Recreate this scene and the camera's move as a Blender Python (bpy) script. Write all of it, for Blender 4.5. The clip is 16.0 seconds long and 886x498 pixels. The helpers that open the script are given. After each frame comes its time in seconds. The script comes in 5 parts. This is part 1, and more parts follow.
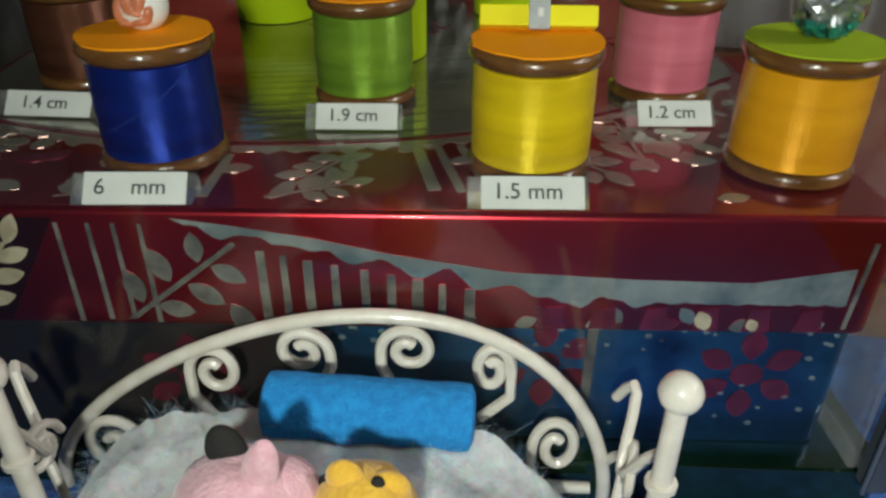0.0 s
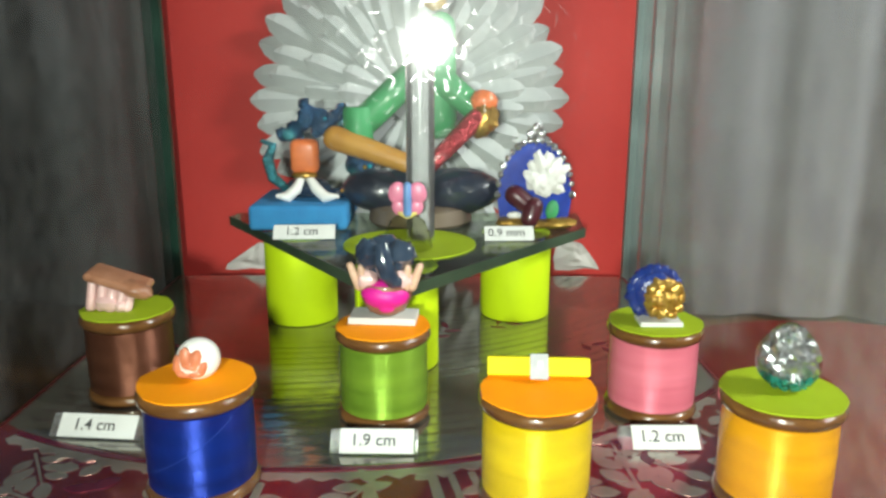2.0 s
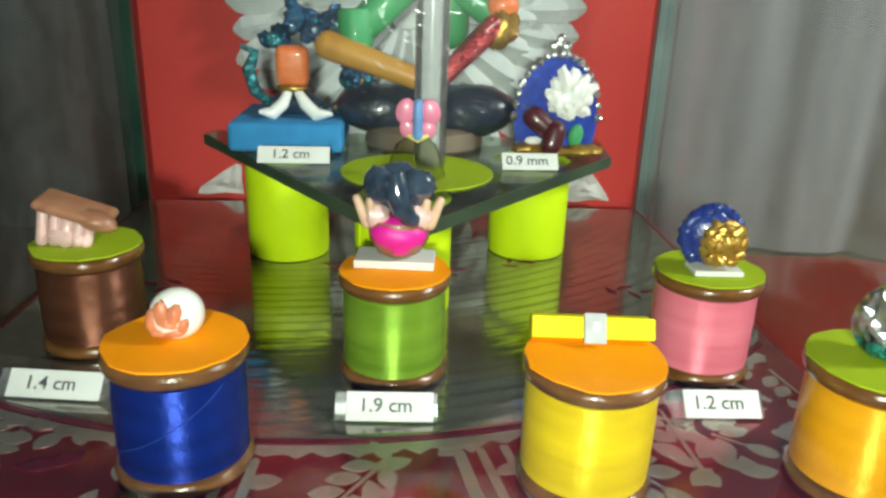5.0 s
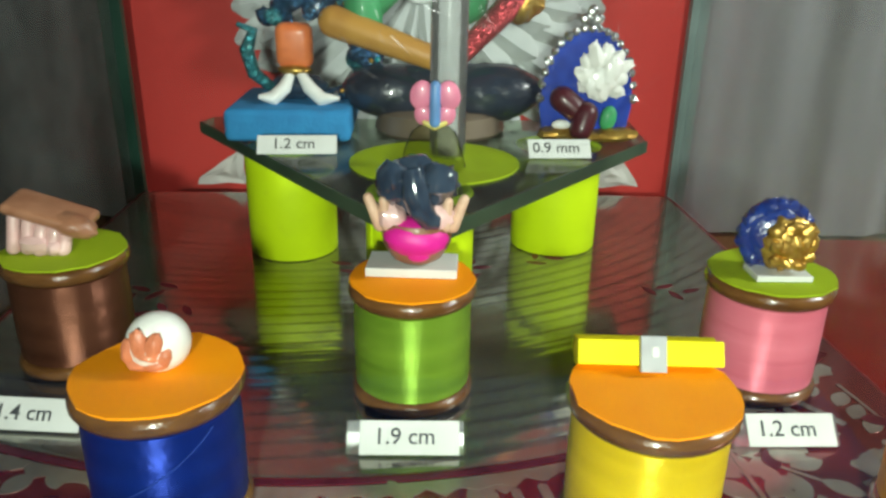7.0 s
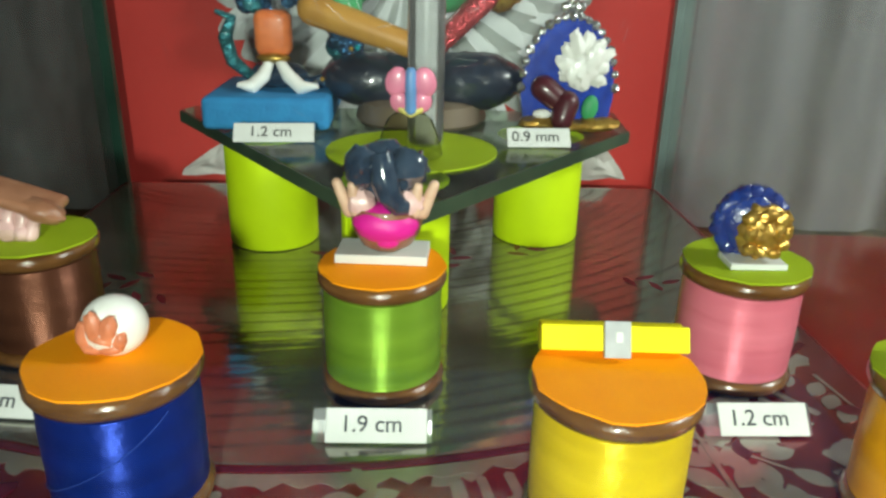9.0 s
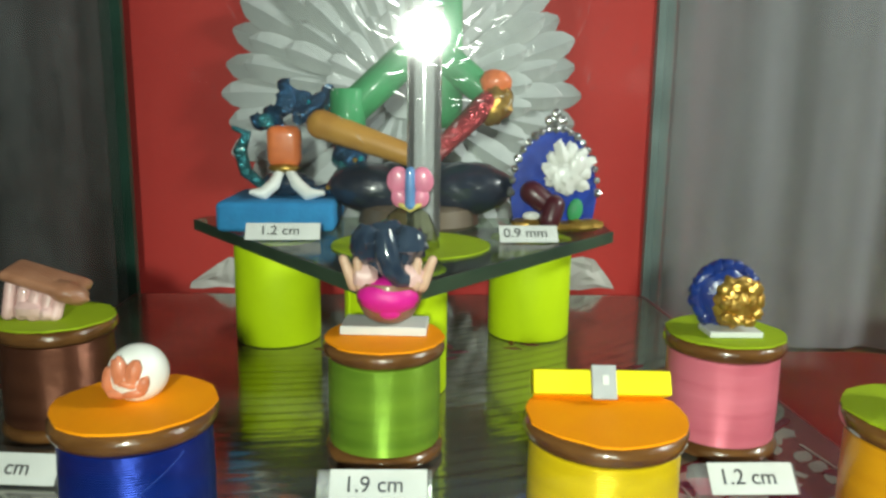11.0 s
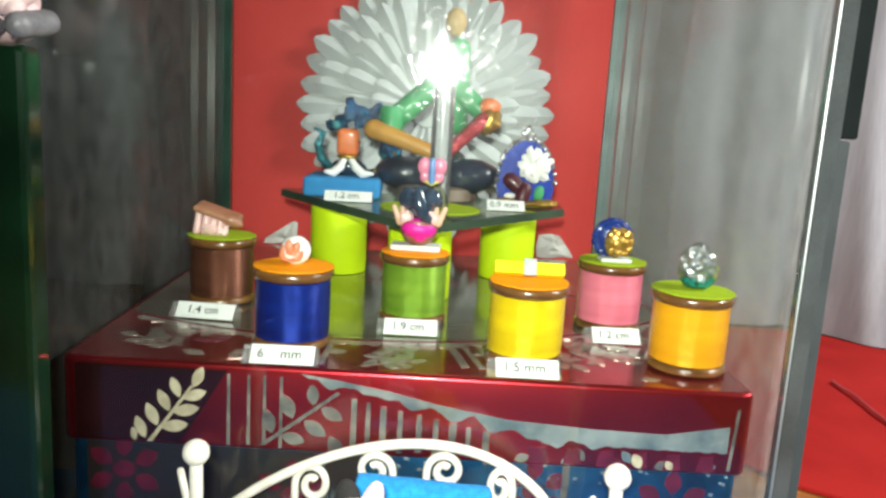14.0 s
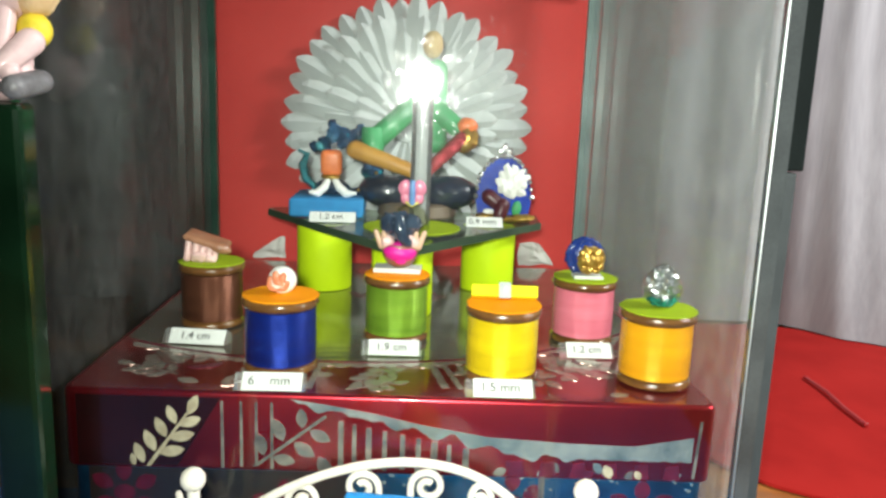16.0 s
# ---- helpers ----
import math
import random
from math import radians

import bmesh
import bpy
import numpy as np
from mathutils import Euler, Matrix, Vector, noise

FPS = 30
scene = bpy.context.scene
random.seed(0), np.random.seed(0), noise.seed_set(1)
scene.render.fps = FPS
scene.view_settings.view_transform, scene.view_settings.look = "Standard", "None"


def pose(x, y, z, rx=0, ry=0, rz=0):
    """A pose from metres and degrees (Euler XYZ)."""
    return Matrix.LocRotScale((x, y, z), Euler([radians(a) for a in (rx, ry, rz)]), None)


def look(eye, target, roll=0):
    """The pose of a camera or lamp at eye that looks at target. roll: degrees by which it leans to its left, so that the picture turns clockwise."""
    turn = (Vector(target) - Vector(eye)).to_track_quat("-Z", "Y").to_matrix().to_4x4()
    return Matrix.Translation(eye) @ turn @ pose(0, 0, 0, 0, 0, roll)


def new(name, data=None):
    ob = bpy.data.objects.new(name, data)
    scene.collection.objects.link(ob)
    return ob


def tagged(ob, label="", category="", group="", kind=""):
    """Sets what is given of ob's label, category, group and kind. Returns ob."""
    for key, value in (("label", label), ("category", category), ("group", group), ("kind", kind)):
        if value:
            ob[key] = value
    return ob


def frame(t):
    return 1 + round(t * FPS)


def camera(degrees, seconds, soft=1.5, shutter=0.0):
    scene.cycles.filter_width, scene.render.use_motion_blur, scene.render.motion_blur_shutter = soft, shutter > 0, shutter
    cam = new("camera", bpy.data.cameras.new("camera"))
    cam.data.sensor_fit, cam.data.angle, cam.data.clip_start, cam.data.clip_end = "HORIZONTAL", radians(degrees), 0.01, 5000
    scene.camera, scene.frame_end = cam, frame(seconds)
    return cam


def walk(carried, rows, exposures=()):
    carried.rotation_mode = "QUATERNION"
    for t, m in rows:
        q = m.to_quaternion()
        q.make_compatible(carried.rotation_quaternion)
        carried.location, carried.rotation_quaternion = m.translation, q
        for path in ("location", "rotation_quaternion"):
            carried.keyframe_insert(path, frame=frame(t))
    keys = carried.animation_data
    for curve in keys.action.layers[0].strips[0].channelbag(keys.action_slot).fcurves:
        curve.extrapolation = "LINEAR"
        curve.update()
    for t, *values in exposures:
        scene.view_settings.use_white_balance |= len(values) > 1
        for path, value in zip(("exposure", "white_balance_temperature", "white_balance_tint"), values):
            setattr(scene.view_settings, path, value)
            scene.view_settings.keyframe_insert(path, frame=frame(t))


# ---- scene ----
cam = camera(61.79, 16.0, soft=2.7)
PATH = [
    (0, (0.01165, 0.00100, 0.12241), (0.00458, 0.17211, 0.01910), 0.27),
    (0.5, (0.00934, -0.00061, 0.12873), (0.00175, 0.17835, 0.03975), 0.43),
    (1, (0.01046, -0.00349, 0.13531), (0.00198, 0.18194, 0.06084), 0.28),
    (1.5, (0.01119, -0.00539, 0.14300), (0.00160, 0.18579, 0.08506), 0.49),
    (2, (0.01025, -0.00717, 0.14871), (0.00074, 0.18693, 0.10144), 0.11),
    (2.5, (0.01027, -0.01222, 0.15436), (0.00290, 0.18522, 0.12331), 0.29),
    (3, (0.00306, -0.00732, 0.14090), (-0.00435, 0.19231, 0.13145), 0.25),
    (3.5, (0.00113, -0.00541, 0.13611), (-0.00458, 0.19361, 0.11715), -0.03),
    (4, (-0.00050, 0.00137, 0.14479), (-0.00154, 0.19399, 0.09097), 2.11),
    (6.5, (-0.00424, 0.03915, 0.14195), (-0.00477, 0.22591, 0.07040), 1.32),
    (7, (-0.00523, 0.03994, 0.14171), (-0.00818, 0.22619, 0.06889), 1.03),
    (7.5, (-0.00531, 0.04133, 0.13926), (-0.00799, 0.22687, 0.06464), 1.11),
    (8, (-0.00366, 0.04028, 0.13952), (-0.00692, 0.22585, 0.06499), 1.30),
    (10.5, (0.00199, 0.04171, 0.13800), (0.00003, 0.23299, 0.07960), 1.03),
    (11, (0.00014, 0.02678, 0.13004), (-0.00247, 0.22348, 0.09395), 0.71),
    (11.5, (0.00290, 0.00790, 0.13772), (-0.00154, 0.20699, 0.11917), -0.07),
    (12, (0.00490, -0.00927, 0.14756), (-0.00066, 0.19031, 0.13587), 0.12),
    (12.5, (0.00023, -0.02165, 0.13715), (-0.00426, 0.17792, 0.12487), 0.94),
    (13, (-0.00530, -0.04963, 0.12577), (-0.01010, 0.14957, 0.10853), 2.28),
    (13.5, (-0.00343, -0.06965, 0.13041), (-0.00777, 0.12869, 0.10503), 2.94),
    (14, (0.00079, -0.08045, 0.13192), (-0.00271, 0.11656, 0.09764), 3.40),
    (14.5, (0.00212, -0.09018, 0.13886), (0.00144, 0.10700, 0.10542), 3.32),
    (15, (0.00740, -0.10109, 0.14252), (0.00301, 0.09563, 0.10673), 2.40),
    (15.5, (0.00694, -0.10040, 0.14351), (0.00460, 0.09624, 0.10708), 2.33),
    (16, (0.00413, -0.09022, 0.14493), (0.00327, 0.10636, 0.10813), 2.16),
]
EXPOSURES = [(0.0, -1.75, 6500, 9), (0.5, -2.05, 6500, 11), (1.0, -0.8, 6500, 10), (1.5, -0.5, 6500, 10), (2.0, -0.45, 6500, 9), (2.5, -0.3, 6500, 8), (3.5, -0.3, 6500, 8), (4.0, -0.35, 6500, 6),
             (6.5, -0.73, 6500, 2), (8.0, -0.73, 6500, 2), (10.5, -0.75, 6500, 2), (11.0, -0.85, 6500, 2), (12.0, -1.4, 6500, 5), (12.5, -0.35, 6500, 8), (13.0, -0.25, 6500, 8), (14.0, -0.3, 6500, 8), (15.0, -0.25, 6500, 8), (16.0, -0.35, 6500, 8)]
walk(cam, [(t, look(eye, target, roll)) for t, eye, target, roll in PATH], EXPOSURES)

# ---- light ----
world = bpy.data.worlds.new("room_air")
world.use_nodes = True
world.node_tree.nodes["Background"].inputs[0].default_value = (0.8, 0.85, 1.0, 1)
world.node_tree.nodes["Background"].inputs[1].default_value = 0.05
scene.world = world
scene.view_settings.exposure = 0.0


def lamp(name, kind, energy, colour, m, size=0.01):
    data = bpy.data.lights.new(name, kind)
    data.energy, data.color = energy, colour
    if kind == "AREA":
        data.shape, data.size = "DISK", size
    else:
        data.shadow_soft_size = size
    ob = new(name, data)
    ob.matrix_world = m
    return ob


# the torch that is held beside the lens, and an unseen fill light, added to brighten the right
torch = lamp("torch", "SPOT", 7.4, (0.95, 1.0, 0.89), look((-0.005, -0.110, 0.160), (0.072, 0.300, 0.072)), 0.0080)
torch.data.spot_size, torch.data.spot_blend = radians(92), 1.0
lamp("curtain_fill", "AREA", 9.0, (0.98, 0.98, 0.95), look((0.66, 0.06, 0.50), (0.20, 0.45, 0.12)), 0.16)

# ---- materials ----
MM = 0.001


def material(name, colour, rough=0.5, metal=0.0, second=None, scale=300.0, bump=0.0, bump_scale=1500.0, coat=0.0, sheen=0.0, stretch=(1, 1, 1), spec=0.5, wave=0.0, wave_scale=0.0, spread=(0.35, 0.65)):
    """A principled surface with two scales of colour variation and fine relief."""
    m = bpy.data.materials.new(name)
    m.use_nodes = True
    n, l = m.node_tree.nodes, m.node_tree.links
    b = n["Principled BSDF"]
    b.inputs["Roughness"].default_value, b.inputs["Metallic"].default_value = rough, metal
    b.inputs["Coat Weight"].default_value, b.inputs["Coat Roughness"].default_value = coat, 0.08
    b.inputs["Sheen Weight"].default_value = sheen
    b.inputs["Specular IOR Level"].default_value = spec
    co = n.new("ShaderNodeTexCoord")
    mp = n.new("ShaderNodeMapping")
    mp.inputs["Scale"].default_value = stretch
    l.new(co.outputs["Object"], mp.inputs["Vector"])
    big, fine = n.new("ShaderNodeTexNoise"), n.new("ShaderNodeTexNoise")
    big.inputs["Scale"].default_value, big.inputs["Detail"].default_value = scale, 5
    fine.inputs["Scale"].default_value, fine.inputs["Detail"].default_value = bump_scale, 3
    l.new(mp.outputs[0], big.inputs["Vector"]), l.new(mp.outputs[0], fine.inputs["Vector"])
    ramp = n.new("ShaderNodeValToRGB")
    second = second or tuple(c * 0.8 for c in colour)
    ramp.color_ramp.elements[0].position, ramp.color_ramp.elements[1].position = spread
    ramp.color_ramp.elements[0].color, ramp.color_ramp.elements[1].color = (*second, 1), (*colour, 1)
    add = n.new("ShaderNodeMath")
    add.operation, add.inputs[1].default_value = "MULTIPLY_ADD", 0.25
    l.new(fine.outputs[0], add.inputs[0]), l.new(big.outputs[0], add.inputs[2])
    sub = n.new("ShaderNodeMath")
    sub.operation, sub.inputs[1].default_value = "SUBTRACT", 0.125
    l.new(add.outputs[0], sub.inputs[0]), l.new(sub.outputs[0], ramp.inputs[0]), l.new(ramp.outputs[0], b.inputs["Base Color"])
    if bump:
        r = n.new("ShaderNodeBump")
        r.inputs["Strength"].default_value, r.inputs["Distance"].default_value = bump, 0.0004
        height = fine.outputs[0]
        if wave:
            w = n.new("ShaderNodeTexWave")
            w.bands_direction, w.inputs["Scale"].default_value, w.inputs["Distortion"].default_value = "Z", wave_scale, 1.5
            w.inputs["Detail"].default_value = 1.0
            l.new(co.outputs["Object"], w.inputs["Vector"])
            s = n.new("ShaderNodeMath")
            s.operation, s.inputs[1].default_value = "MULTIPLY_ADD", wave
            l.new(w.outputs["Fac"], s.inputs[0]), l.new(fine.outputs[0], s.inputs[2])
            height = s.outputs[0]
        l.new(height, r.inputs["Height"]), l.new(r.outputs[0], b.inputs["Normal"])
    return m


def glass(name, tint, gloss=0.03, ior=1.5, dust_haze=0.0, smear=0.0):
    """Clear sheet: what lies behind shows through, Fresnel drives the gloss; a whitish film for dust and painted haze.
    """
    m = bpy.data.materials.new(name)
    m.use_nodes = True
    n, l = m.node_tree.nodes, m.node_tree.links
    n.remove(n["Principled BSDF"])
    out = n["Material Output"]
    clear, shine, fr, mix = n.new("ShaderNodeBsdfTransparent"), n.new("ShaderNodeBsdfGlossy"), n.new("ShaderNodeFresnel"), n.new("ShaderNodeMixShader")
    clear.inputs[0].default_value = (*tint, 1)
    shine.inputs["Roughness"].default_value, fr.inputs[0].default_value = gloss, ior
    l.new(fr.outputs[0], mix.inputs[0]), l.new(clear.outputs[0], mix.inputs[1]), l.new(shine.outputs[0], mix.inputs[2])
    last = mix
    if smear:
        # a thin sheet seen from both of its sides: the same gloss either way, rising towards grazing
        face, steep, gain = n.new("ShaderNodeLayerWeight"), n.new("ShaderNodeMath"), n.new("ShaderNodeMath")
        face.inputs["Blend"].default_value = 0.5
        steep.operation, steep.inputs[1].default_value = "POWER", 5.0
        gain.operation, gain.inputs[1].default_value, gain.inputs[2].default_value = "MULTIPLY_ADD", 0.9, ((ior - 1) / (ior + 1)) ** 2
        l.new(face.outputs["Facing"], steep.inputs[0]), l.new(steep.outputs[0], gain.inputs[0]), l.new(gain.outputs[0], mix.inputs[0])
        n.remove(fr)
        # grease in two thicknesses: a tight halo and a wide, fainter one
        for spread, share in ((0.14, smear), (0.30, smear * 2.0)):
            grease, wiped = n.new("ShaderNodeBsdfGlossy"), n.new("ShaderNodeMixShader")
            grease.inputs["Roughness"].default_value, wiped.inputs[0].default_value = spread, share
            l.new(mix.outputs[0], wiped.inputs[1]), l.new(grease.outputs[0], wiped.inputs[2])
            last = mix = wiped
    if dust_haze:
        whitish, film, noise_n, ramp = n.new("ShaderNodeBsdfDiffuse"), n.new("ShaderNodeMixShader"), n.new("ShaderNodeTexNoise"), n.new("ShaderNodeMapRange")
        noise_n.inputs["Scale"].default_value, noise_n.inputs["Detail"].default_value = 25.0, 6
        ramp.inputs[1].default_value, ramp.inputs[2].default_value, ramp.inputs[3].default_value, ramp.inputs[4].default_value = 0.35, 0.75, dust_haze * 0.4, dust_haze
        whitish.inputs[0].default_value = (0.75, 0.75, 0.74, 1)
        l.new(noise_n.outputs[0], ramp.inputs[0]), l.new(ramp.outputs[0], film.inputs[0])
        l.new(mix.outputs[0], film.inputs[1]), l.new(whitish.outputs[0], film.inputs[2])
        last = film
    l.new(last.outputs[0], out.inputs[0])
    return m


def flake(name, dark, bright, scale=900.0):
    """Glitter set in clear varnish: cells, each tilted its own way."""
    m = material(name, bright, 0.22, 0.7, dark, scale, 0.0, coat=0.6)
    n, l = m.node_tree.nodes, m.node_tree.links
    b = n["Principled BSDF"]
    v, bm_, co = n.new("ShaderNodeTexVoronoi"), n.new("ShaderNodeBump"), n.new("ShaderNodeTexCoord")
    v.inputs["Scale"].default_value = scale
    bm_.inputs["Strength"].default_value, bm_.inputs["Distance"].default_value = 0.9, 0.0006
    l.new(co.outputs["Object"], v.inputs["Vector"]), l.new(v.outputs["Distance"], bm_.inputs["Height"]), l.new(bm_.outputs[0], b.inputs["Normal"])
    return m


WOOD = material("orange_table_wood", (0.42, 0.17, 0.04), 0.35, second=(0.24, 0.08, 0.02), scale=14, bump=0.2, bump_scale=160, coat=0.3, stretch=(1, 9, 9))
CLOTH_BLUE = material("blue_terry_cloth", (0.02, 0.16, 0.55), 0.9, second=(0.01, 0.06, 0.30), scale=260, bump=1.0, bump_scale=900, sheen=0.4)
CLOTH_RED = material("red_felt", (0.40, 0.018, 0.016), 0.95, second=(0.33, 0.013, 0.012), scale=30, bump=0.5, bump_scale=2500, spec=0.1)
CURTAIN = material("grey_curtain_cloth", (0.375, 0.37, 0.405), 0.85, second=(0.295, 0.29, 0.32), scale=90, bump=0.6, bump_scale=420, stretch=(1, 1, 0.12), sheen=0.2)
PLASTER = material("wall_plaster", (0.45, 0.43, 0.40), 0.9, scale=6, bump=0.2, bump_scale=200)
FLOOR = material("floor_concrete", (0.20, 0.17, 0.15), 0.7, scale=5, bump=0.2, bump_scale=150)
PAPER_RED = material("red_paper", (0.57, 0.034, 0.028), 0.7, second=(0.50, 0.021, 0.018), scale=18, bump=0.12, bump_scale=1200)
PAPER_WHITE = material("white_tissue_paper", (0.64, 0.65, 0.65), 0.8, second=(0.48, 0.49, 0.51), scale=80, bump=0.5, bump_scale=700, stretch=(1, 1, 0.3))
TAPE = material("white_tape", (0.66, 0.62, 0.60), 0.5, second=(0.52, 0.46, 0.45), scale=120, bump=0.4, bump_scale=600)
GLASS = glass("case_glass", (0.95, 0.97, 0.96), 0.03, 1.45, smear=0.0005)
GLASS_BACK = glass("back_glass", (0.95, 0.97, 0.96), 0.05, 1.12, dust_haze=0.004)
# left pane's tint paints that side's shade; right pane's dust also paints brightness
GLASS_SHADED = glass("shade_tinted_case_glass", (0.50, 0.53, 0.51), 0.03, 1.06, dust_haze=0.05)
GLASS_DUSTY_LIT = glass("dusty_lightened_case_glass", (0.76, 0.78, 0.78), 0.05, 1.06, dust_haze=0.19)
GLASS_SHELF = glass("shelf_glass", (0.66, 0.73, 0.62), 0.09, 1.25, dust_haze=0.03)
CLEAR = glass("clear_plastic", (0.92, 0.94, 0.94), 0.22, 1.75, dust_haze=0.10)
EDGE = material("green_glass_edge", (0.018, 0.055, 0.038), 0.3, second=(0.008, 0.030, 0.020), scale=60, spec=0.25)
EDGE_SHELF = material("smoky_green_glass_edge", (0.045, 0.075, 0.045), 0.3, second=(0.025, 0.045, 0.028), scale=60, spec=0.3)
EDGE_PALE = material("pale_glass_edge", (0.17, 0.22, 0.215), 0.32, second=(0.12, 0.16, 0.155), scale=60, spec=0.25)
EDGE_DARK = material("dark_green_glass", (0.005, 0.022, 0.009), 0.12, second=(0.002, 0.010, 0.004), scale=40, coat=0.5)
EDGE_GREY = material("polished_grey_edge", (0.10, 0.11, 0.115), 0.22, 0.3, (0.06, 0.066, 0.07), 50, coat=0.5)
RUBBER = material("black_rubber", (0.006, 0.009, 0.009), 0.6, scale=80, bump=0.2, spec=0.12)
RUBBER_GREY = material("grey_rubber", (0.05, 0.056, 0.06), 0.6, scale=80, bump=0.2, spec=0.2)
CHROME = material("bright_edge_line", (0.36, 0.38, 0.39), 0.5, 0.9, scale=60)
TIN_RED = material("red_printed_tin", (0.46, 0.030, 0.042), 0.32, 0.95, (0.36, 0.018, 0.028), 40, bump=0.05, bump_scale=400, coat=0.25)
TIN_MAROON = material("dark_maroon_tin", (0.050, 0.008, 0.010), 0.30, 0.6, (0.025, 0.005, 0.006), 40, bump=0.05, bump_scale=400, coat=0.25)
TIN_BLUE = material("blue_printed_tin", (0.03, 0.17, 0.36), 0.34, 0.85, (0.015, 0.07, 0.16), 60, bump=0.06, bump_scale=500, coat=0.4)
TIN_GREY = material("bare_grey_tin", (0.42, 0.42, 0.36), 0.11, 0.85, (0.32, 0.31, 0.26), 30, bump=0.04, bump_scale=400)
PRINT_TIN = material("bare_tin_print", (0.47, 0.43, 0.38), 0.18, 0.62, (0.34, 0.29, 0.25), 90, bump=0.05, bump_scale=600)
TIN_TOP = material("deep_red_tin", (0.27, 0.028, 0.032), 0.15, 0.6, (0.17, 0.016, 0.020), 40, bump=0.05, bump_scale=500, coat=0.5)
TIN_SILVER = material("silver_print", (0.33, 0.31, 0.27), 0.33, 0.5, (0.10, 0.10, 0.10), 170, bump=0.1, bump_scale=900)
TIN_TEAL = material("pale_teal_print", (0.40, 0.44, 0.42), 0.3, 0.5, (0.14, 0.19, 0.21), 90, bump=0.1, bump_scale=900)
GROOVE = material("dark_groove", (0.26, 0.235, 0.21), 0.16, 0.75, (0.15, 0.13, 0.12), 60)
PRINT_CREAM = material("cream_print", (0.56, 0.49, 0.35), 0.4, 0.1, (0.36, 0.30, 0.20), 260)
PRINT_WINE = material("wine_print", (0.16, 0.012, 0.035), 0.35, 0.3, (0.09, 0.006, 0.02), 300)
LIME = material("lime_card", (0.56, 0.75, 0.008), 0.6, second=(0.51, 0.69, 0.007), scale=120, bump=0.1, spec=0.15)
LIME_CAP = material("lime_paper", (0.34, 0.46, 0.015), 0.65, second=(0.30, 0.40, 0.012), scale=150, bump=0.15, spec=0.15)
ORANGE_CAP = material("orange_paper", (0.95, 0.33, 0.004), 0.65, second=(0.90, 0.29, 0.004), scale=150, bump=0.15, spec=0.15)
YELLOW_NOTE = material("yellow_card", (0.86, 0.78, 0.02), 0.55, second=(0.80, 0.70, 0.015), scale=150, bump=0.1, spec=0.15)
VARNISH = material("brown_varnished_wood", (0.17, 0.075, 0.022), 0.22, second=(0.085, 0.034, 0.010), scale=130, bump=0.35, bump_scale=700, coat=0.7, stretch=(1, 1, 4))
CARD = material("white_card", (0.68, 0.69, 0.67), 0.6, second=(0.62, 0.63, 0.61), scale=200)
INK = material("dark_ink", (0.06, 0.063, 0.066), 0.6, scale=300)
GREY_CARD = material("grey_card", (0.42, 0.44, 0.46), 0.5, scale=300)
IRON = material("white_enamelled_wire", (0.76, 0.73, 0.66), 0.35, second=(0.66, 0.62, 0.54), scale=220, bump=0.3, bump_scale=700, coat=0.3)
SPONGE = material("blue_sponge", (0.015, 0.27, 0.66), 0.95, second=(0.010, 0.19, 0.52), scale=500, bump=1.0, bump_scale=1600)
COTTON = material("cotton_wool", (0.66, 0.68, 0.69), 1.0, second=(0.54, 0.55, 0.57), scale=90, bump=0.25, bump_scale=1500, sheen=0.6)
for socket, amount in (("Subsurface Weight", 0.7), ("Subsurface Scale", 0.005)):
    COTTON.node_tree.nodes["Principled BSDF"].inputs[socket].default_value = amount


def thread(name, colour, dark):
    """Shiny thread wound round and round; its gloss takes the thread's colour."""
    m = material(name, colour, 0.29, 0.0, dark, 70, bump=0.35, bump_scale=900, stretch=(0.3, 0.3, 4), wave=1.2, wave_scale=900.0, spec=1.0)
    top = max(colour)
    m.node_tree.nodes["Principled BSDF"].inputs["Specular Tint"].default_value = (*[0.08 + 0.92 * c / top for c in colour], 1)
    return m


# ---- shapes ----
def joined(*parts):
    """One bmesh out of several; each may bring a material slot: (bmesh, slot)."""
    out = bmesh.new()
    for p in parts:
        b, slot = p if isinstance(p, tuple) else (p, 0)
        tmp = bpy.data.meshes.new("tmp")
        for f in b.faces:
            f.material_index = slot
        b.to_mesh(tmp)
        out.from_mesh(tmp)
        bpy.data.meshes.remove(tmp)
        b.free()
    return out


def lathe(profile, seg=40, at=(0, 0, 0)):
    bm = bmesh.new()
    rings = []
    for r, z in profile:
        rings.append([bm.verts.new((at[0] + r * math.cos(2 * math.pi * i / seg), at[1] + r * math.sin(2 * math.pi * i / seg), at[2] + z)) for i in range(seg)])
    for a, b in zip(rings, rings[1:]):
        for i in range(seg):
            j = (i + 1) % seg
            bm.faces.new((a[i], a[j], b[j], b[i]))
    bm.faces.new(rings[0][::-1]), bm.faces.new(rings[-1])
    return bm


def prism(poly, z0, z1, bevel=0.0):
    bm = bmesh.new()
    low = [bm.verts.new((x, y, z0)) for x, y in poly]
    top = [bm.verts.new((x, y, z1)) for x, y in poly]
    n = len(poly)
    bm.faces.new(low[::-1]), bm.faces.new(top)
    for i in range(n):
        bm.faces.new((low[i], low[(i + 1) % n], top[(i + 1) % n], top[i]))
    bmesh.ops.recalc_face_normals(bm, faces=bm.faces)
    if bevel:
        edges = [e for e in bm.edges if abs(e.verts[0].co.z - e.verts[1].co.z) < 1e-6]
        bmesh.ops.bevel(bm, geom=edges, offset=bevel, segments=3, profile=0.5, affect="EDGES")
    return bm


